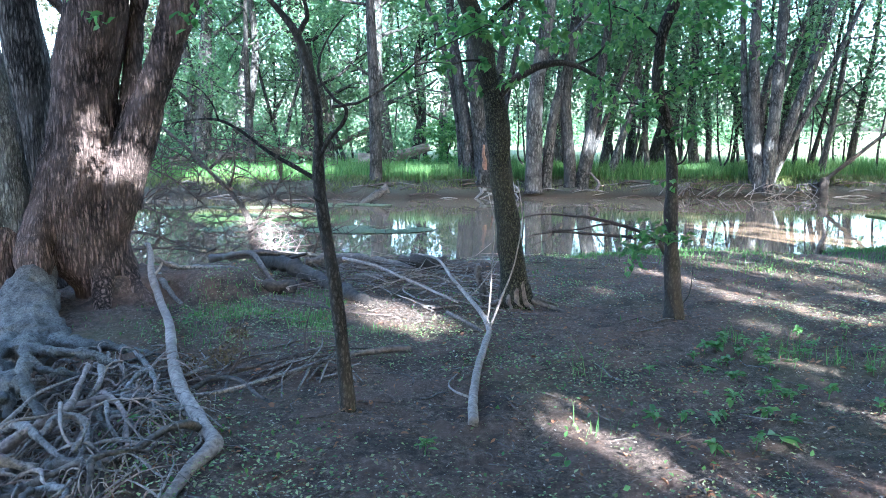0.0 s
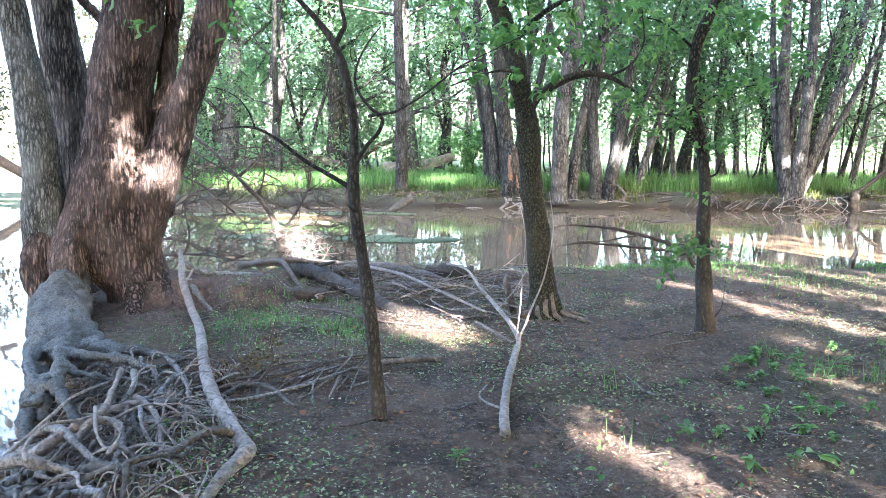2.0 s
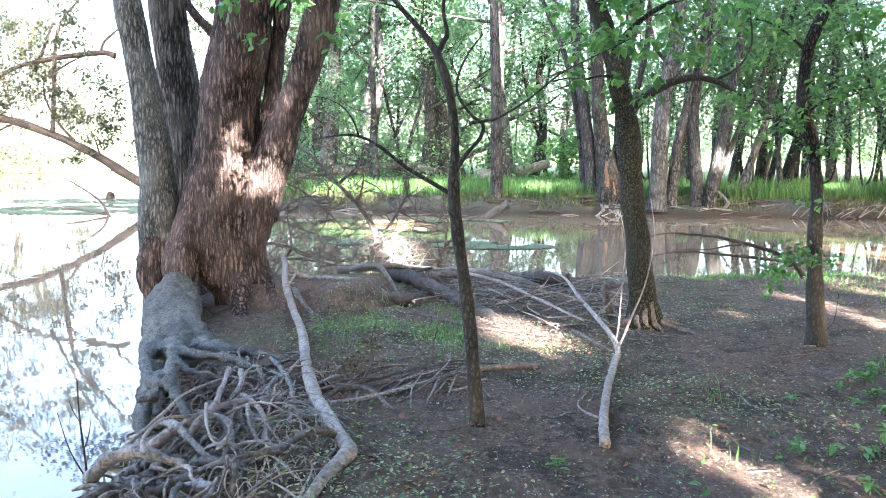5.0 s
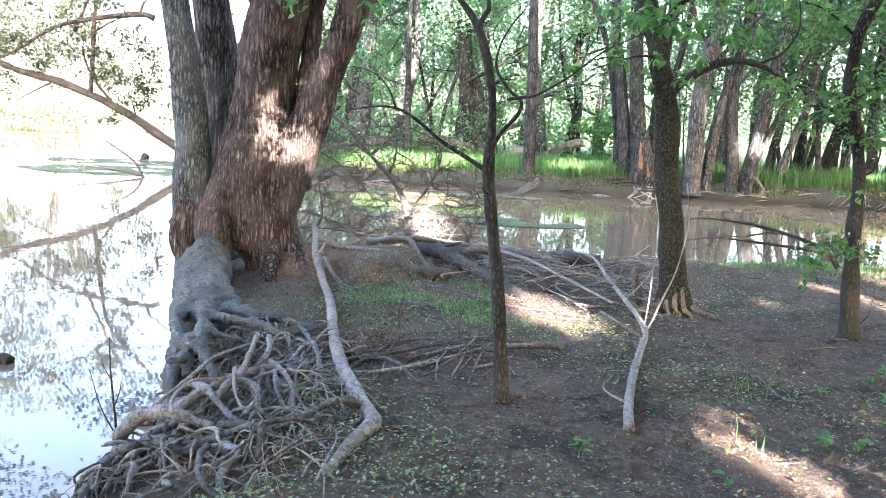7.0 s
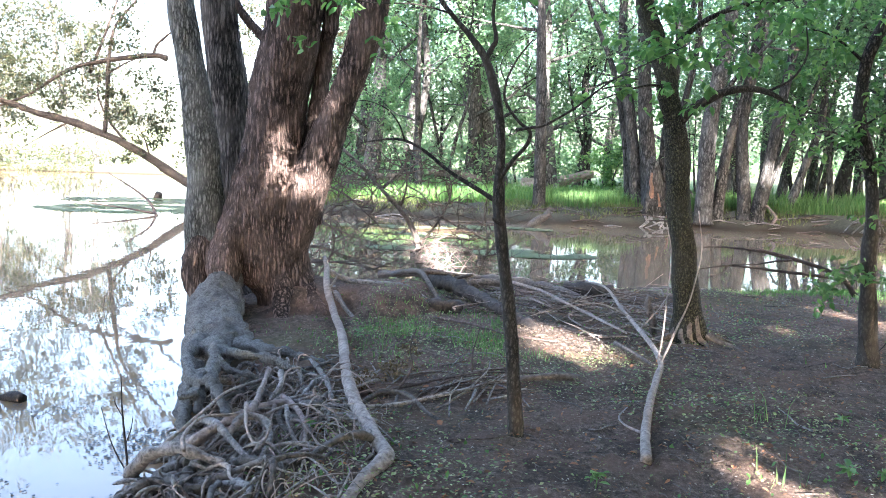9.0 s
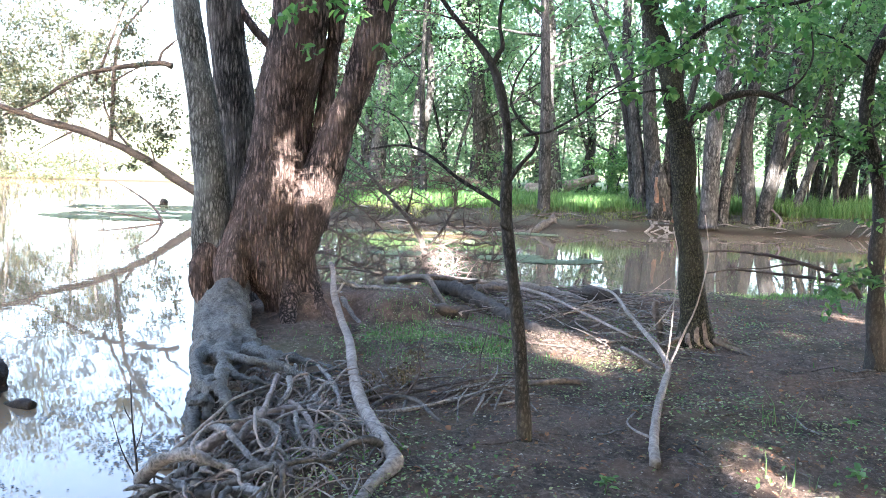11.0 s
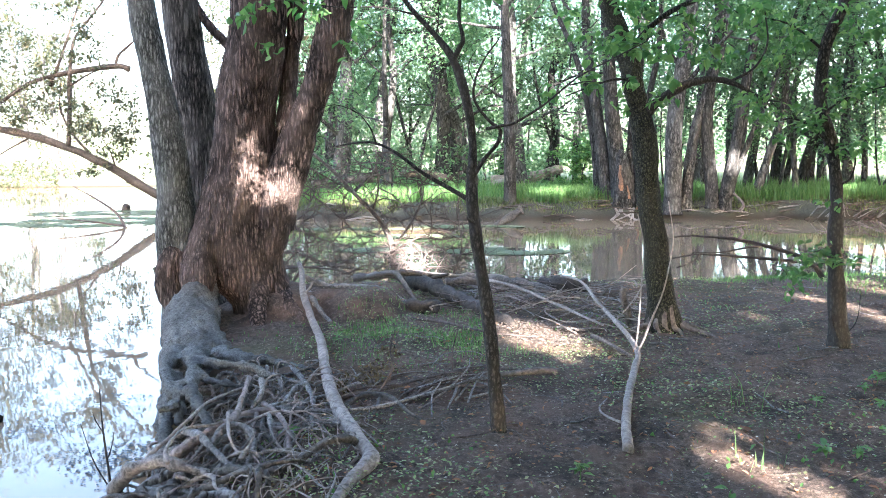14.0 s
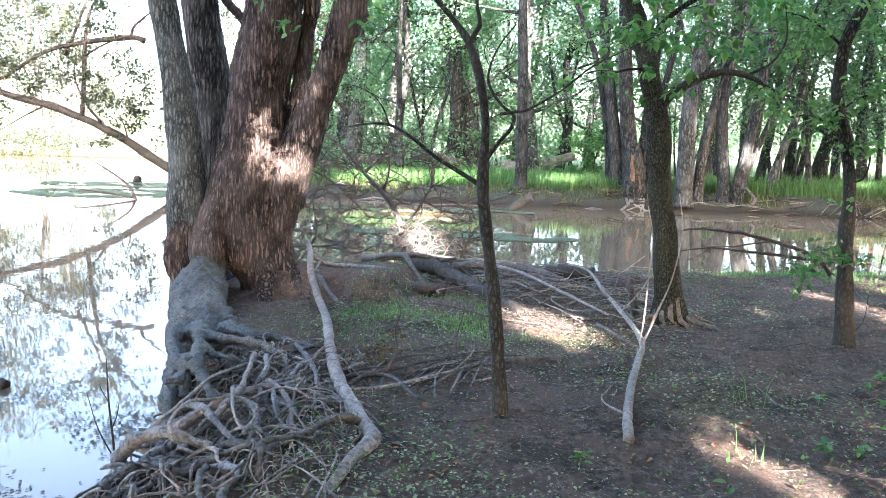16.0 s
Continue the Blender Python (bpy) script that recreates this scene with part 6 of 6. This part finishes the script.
# ---- far bank: grass, mud edge, stump, fallen wood ----
def far_bank():
    rng = np.random.default_rng(81)
    n = 72000
    x = rng.uniform(-16, 30, n)
    y = far_shore(x) + 0.75 + rng.gamma(1.3, 2.4, n)
    thin = (np.sin(x * 0.8) + np.sin(x * 0.37 + y * 0.5) + rng.normal(0, 0.4, n)) > -1.1
    blades("tall_grass", x[thin], y[thin], 0.22, 0.6, 0.011, M_GRASS, "tall bright green grass behind the far bank", "grass", rng)
    n = 26000
    x = rng.uniform(-16, 30, n)
    y = far_shore(x) + rng.uniform(0.25, 1.7, n)
    keep = np.sin(x * 1.7) + np.sin(x * 0.6 + 1) + rng.normal(0, 0.7, n) > np.where(x > 5, -0.9, -0.6)
    x, y = x[keep], y[keep]
    blades("bank_grass", x, y, 0.06, 0.22, 0.014, M_BANKG, "short yellowish grass on the far mud bank", "grass", rng, lean=1.2)
    # shrubs of pale green leaves in the woods
    cl = [(rng.uniform(-1, 1.5), rng.uniform(28.5, 30), rng.uniform(0.6, 2.0), 0.45, 200) for i in range(10)]
    hb = thing("bush", (0.4, 29.2, 0.2), "leafy green bush under the far trees", "bush")
    hang("leaves", leaf_mesh("leaves", clump_points(rng, cl), (0.10, 0.18), M_LEAF, rng), hb)
    taper([(0.4, 29.2, 0.1), (0.3, 29.2, 0.9), (0.6, 29.3, 1.8)], 0.04, 0.015, M_FARD, "stem", hb, 6)
    # exposed roots and mud lumps along the water line
    for k in range(120):
        x = rng.uniform(-9, 22)
        y = float(far_shore(x)) + rng.uniform(-0.1, 0.5)
        a, ln = rng.normal(0.0, 0.5), rng.uniform(0.4, 1.6)
        p = [(x + math.cos(a) * ln * i / 3, y + math.sin(a) * ln * i / 3 * 0.4, gz(x, y) + 0.04 + 0.1 * math.sin(i * 1.1) * rng.uniform(0.2, 1)) for i in range(4)]
        g = Geo()
        r = rng.uniform(0.008, 0.03)
        g.tube(p, [r, r, r * 0.8, r * 0.4], 5, 3, 0.3, 6)
        tagged(new("bank_root", g.mesh("bank_root", (M_DARKLOG, M_TWIG, M_ROOT)[k % 3])), "washed-out root along the far mud bank", "root", "roots along the far bank")
    t = thing("broken_stump", (1.55, 24.9, -0.3), "splintered stump with torn orange wood among grey stems", "stump")
    g = Geo()
    g.tube([(1.5, 25.0, -0.5), (1.5, 25.0, 0.1), (1.45, 25.0, 0.7), (1.4, 25.05, 1.3), (1.38, 25.1, 1.8)], [0.48, 0.36, 0.30, 0.22, 0.04], 22, 6, 0.5, 3.5)
    part("stump_body", g, M_FARD, t)
    for p, r in (([(1.36, 24.72, 0.5), (1.38, 24.70, 0.75), (1.34, 24.74, 1.05), (1.36, 24.85, 1.3)], 0.09), ([(1.62, 24.66, 0.3), (1.60, 24.68, 0.5), (1.56, 24.72, 0.7)], 0.05), ([(1.30, 24.7, 0.15), (1.28, 24.68, 0.35), (1.3, 24.72, 0.6)], 0.05), ([(1.85, 24.6, 0.0), (1.88, 24.55, 0.15), (1.84, 24.58, 0.35)], 0.06)):
        taper(p, r, r * 0.3, M_BROKEN, "splinter", t, 9, 0.6, 4)
    for k in range(9):
        x = 1.5 + rng.normal(0, 0.45)
        taper([(x, 24.9, 0.15), (x + rng.normal(0, 0.15), 24.5, -0.1), (x + rng.normal(0, 0.3), 24.2, -0.33)], 0.05, 0.02, M_ROOT, "root", t, 7, 0.4, 4)
    fallen("sunken_log", "grey broken log slanting out of the water", [(-2.6, 22.8, -0.6), (-2.25, 22.9, -0.36), (-1.85, 23.0, -0.10), (-1.6, 23.05, 0.06), (-1.5, 23.05, 0.1)], 0.09, 0.13, M_ROOTD, rough=0.5, sides=18)
    fallen("fallen_branch", "thin pole lying along the water surface", [(-5.0, 23.4, -0.3), (-4.0, 23.5, -0.27), (-3.0, 23.4, -0.27), (-2.3, 23.3, -0.33)], 0.03, 0.02, M_DRIFT)
    fallen("bank_stick", "short pale barkless stick on the far bank", [(4.75, 24.3, -0.05), (4.85, 24.35, 0.12), (4.75, 24.5, 0.3), (4.62, 24.6, 0.45)], 0.045, 0.03, M_DRIFT, category="branch")
    fallen("leaning_pole", "long bare pole leaning out from a dark post", [(11.7, 24.7, 0.02), (12.6, 24.7, 0.75), (13.8, 24.7, 1.7), (15.2, 24.7, 2.7), (16.6, 24.7, 3.8)], 0.07, 0.035, M_DARKLOG, [([(14.0, 24.7, 1.85), (14.1, 24.6, 2.1), (14.3, 24.6, 2.2)], 0.03, 0.01)], "branch")
    fallen("old_post", "dark broken post at the far water line", [(11.75, 24.4, -0.6), (11.75, 24.4, -0.2), (11.8, 24.45, 0.1), (11.78, 24.5, 0.28)], 0.17, 0.12, M_DARKLOG, category="stump", rough=0.5)
    for label, p, r, m in (("pale fallen trunk in the far woods", [(-3.4, 34, 0.55), (-2.2, 34, 0.6), (-1.2, 34, 0.85), (-0.4, 34, 1.1)], 0.26, M_DEAD), ("grey fallen trunk in the far woods", [(-11, 33, 0.5), (-8.5, 33, 0.75), (-6.5, 33.2, 0.95), (-5.0, 33.4, 0.7)], 0.2, M_DRIFT),
                           ("pale fallen trunk in the far woods", [(-3.2, 33.4, 0.3), (-2.6, 33.2, 0.5), (-2.0, 33, 0.5)], 0.3, M_DEAD), ("grey fallen trunk in the far woods", [(-5.2, 36, 0.6), (-4.0, 36, 1.4), (-2.6, 36, 2.0)], 0.14, M_DRIFT), ("grey fallen trunk in the far woods", [(-10.5, 31, 0.3), (-9.0, 30.5, 0.45), (-7.0, 30.8, 0.4)], 0.15, M_DARKLOG)):
        fallen("fallen_log", label, p, r, r * 0.7, m, rough=0.3)
    # brush at the mud bank
    t = thing("brush_heap", (8.0, 24.4, -0.2), "heap of dead brush against the far mud bank", "twigs")
    for k in range(30):
        x, y = rng.uniform(6.6, 9.4), rng.uniform(23.9, 24.7)
        a, ln = rng.normal(0.3, 0.5), rng.uniform(0.5, 1.3)
        taper([(x, y, -0.25), (x + ln * 0.5 * math.cos(a), y + 0.1, 0.0 + rng.uniform(-0.1, 0.15)), (x + ln * math.cos(a), y + 0.1, rng.uniform(-0.25, 0.2))], 0.018, 0.006, (M_TWIG, M_ROOT)[k % 2], "twig", t, 5, 0.2, 3)
    for k in range(14):
        x = 10.6 + rng.normal(0, 0.4)
        taper([(x, 24.3, 0.1), (x + rng.normal(0, 0.2), 24.1, -0.05), (x + rng.normal(0.1, 0.35), 23.9, -0.33)], 0.022, 0.008, (M_DRIFT, M_ROOT)[k % 2], "twig", t, 5, 0.2, 3)


def west_scrub():
    """Leafy scrub that hangs over the water along the western shore."""
    rng = np.random.default_rng(83)
    n = 9000
    x = rng.uniform(-62, -12.6, n)
    y = far_shore(x) + rng.normal(0.3, 0.7, n)
    x, y = (q[(x / y < -0.69) | (x / y > -0.52)] for q in (x, y))
    n = len(x)
    tall = 0.8 + 0.6 * np.sin(x * 0.9) + 0.4 * np.sin(x * 2.3 + 1)
    c = np.stack([x, y, -0.28 + rng.gamma(1.5, 0.5, n) * np.maximum(0.25, tall)], 1)
    single("shore_scrub", leaf_mesh("shore_scrub", c, (0.16, 0.3), M_LEAFB, rng), "olive scrub hanging over the western shore", "bushes", kind="stuff")


def duckweed():
    rng = np.random.default_rng(82)
    x, y = [], []
    for cx, cy, a, b, n in ((-1.5, 16.4, 1.3, 0.6, 6000), (-4.3, 19.4, 1.6, 0.5, 3500), (-6.0, 21.3, 2.0, 0.4, 2500), (-15.5, 24, 3.2, 2.0, 8000), (-4.0, 16.5, 1.2, 0.4, 2500), (-3.0, 22.0, 1.6, 0.5, 3000), (-17.5, 28, 3.5, 1.6, 5000)):
        r, t = np.sqrt(rng.uniform(0, 1, n)), rng.uniform(0, 6.283, n)
        px, py = cx + a * r * np.cos(t), cy + b * r * np.sin(t)
        ok = np.sin(px * 3 + 2 * np.sin(py * 2)) + np.sin(py * 4.1 + px) + rng.normal(0, 0.35, n) > -0.7
        x.append(px[ok])
        y.append(py[ok])
    x, y = np.concatenate(x), np.concatenate(y)
    c = np.stack([x, y, np.full(len(x), WATER_Z + 0.006)], 1)
    single("duckweed", leaf_mesh("duckweed", c, (0.05, 0.10), M_DUCK, rng, 0.0, 0.9, False, 1.0), "pale green duckweed rafts floating on the water", "duckweed", kind="stuff")


far_bank()
west_scrub()
duckweed()
fallen("snag", "thin dead branch sticking out of the open water", [(-13.2, 22.0, -0.4), (-13.6, 22.2, 0.1), (-14.4, 22.4, 0.55), (-15.2, 22.6, 0.9)], 0.05, 0.015, M_TWIG, [([(-13.3, 22, -0.25), (-14.2, 21.8, -0.1), (-15.6, 21.6, 0.05)], 0.04, 0.01)], "branch")
fallen("stump", "small dark stump in the open water", [(-17.6, 29.5, -0.5), (-17.6, 29.5, -0.2), (-17.5, 29.5, -0.1)], 0.2, 0.13, M_DARKLOG, category="stump", rough=0.5)
fallen("stump", "dark rotten stump in the shallows", [(-5.3, 5.62, -0.7), (-5.26, 5.6, -0.35), (-5.18, 5.58, -0.16), (-5.08, 5.56, -0.1), (-5.0, 5.53, -0.16)], [0.24, 0.22, 0.18, 0.13, 0.07], 0, M_ROTTEN, [([(-4.9, 5.5, -0.36), (-4.66, 5.42, -0.28), (-4.56, 5.4, -0.28)], 0.055, 0.05)], category="stump", rough=1.3, sides=26)
fallen("drowned_sapling", "thin dead sapling standing in the shallows", [(-2.95, 4.3, -0.45), (-2.96, 4.3, -0.2), (-2.99, 4.31, 0.1), (-3.0, 4.32, 0.34)], 0.010, 0.003, M_DARKLOG,
       [([(-2.96, 4.3, -0.28), (-3.06, 4.3, -0.1), (-3.14, 4.32, 0.12)], 0.006, 0.002), ([(-2.97, 4.3, -0.1), (-2.93, 4.3, 0.0), (-2.92, 4.31, 0.08)], 0.004, 0.002), ([(-2.98, 4.31, 0.06), (-3.03, 4.31, 0.14), (-3.05, 4.31, 0.2)], 0.004, 0.002)], "branch", 6)


def floating_flecks():
    """Small dark grey flecks scattered on the water along the bank."""
    rng = np.random.default_rng(84)
    n = 9000
    y = rng.uniform(2.6, 6.2, n)
    x = left_bank(y) - rng.gamma(1.6, 0.55, n)
    ok = (np.sin(x * 4 + 2 * np.sin(y * 3)) + np.sin(y * 5.3 + x * 1.7) + rng.normal(0, 0.6, n) > 0.5 + 0.55 * (y - 4.2)) & (ground_z(x, y) < WATER_Z)
    c = np.stack([x, y, np.full(n, WATER_Z + 0.005)], 1)[ok]
    single("dark_flecks", leaf_mesh("dark_flecks", c, (0.012, 0.035), M_FLECK, rng, 0.0, 0.7, False, 1.0), "small dark grey flecks floating by the bank", "floating litter", kind="stuff")


floating_flecks()
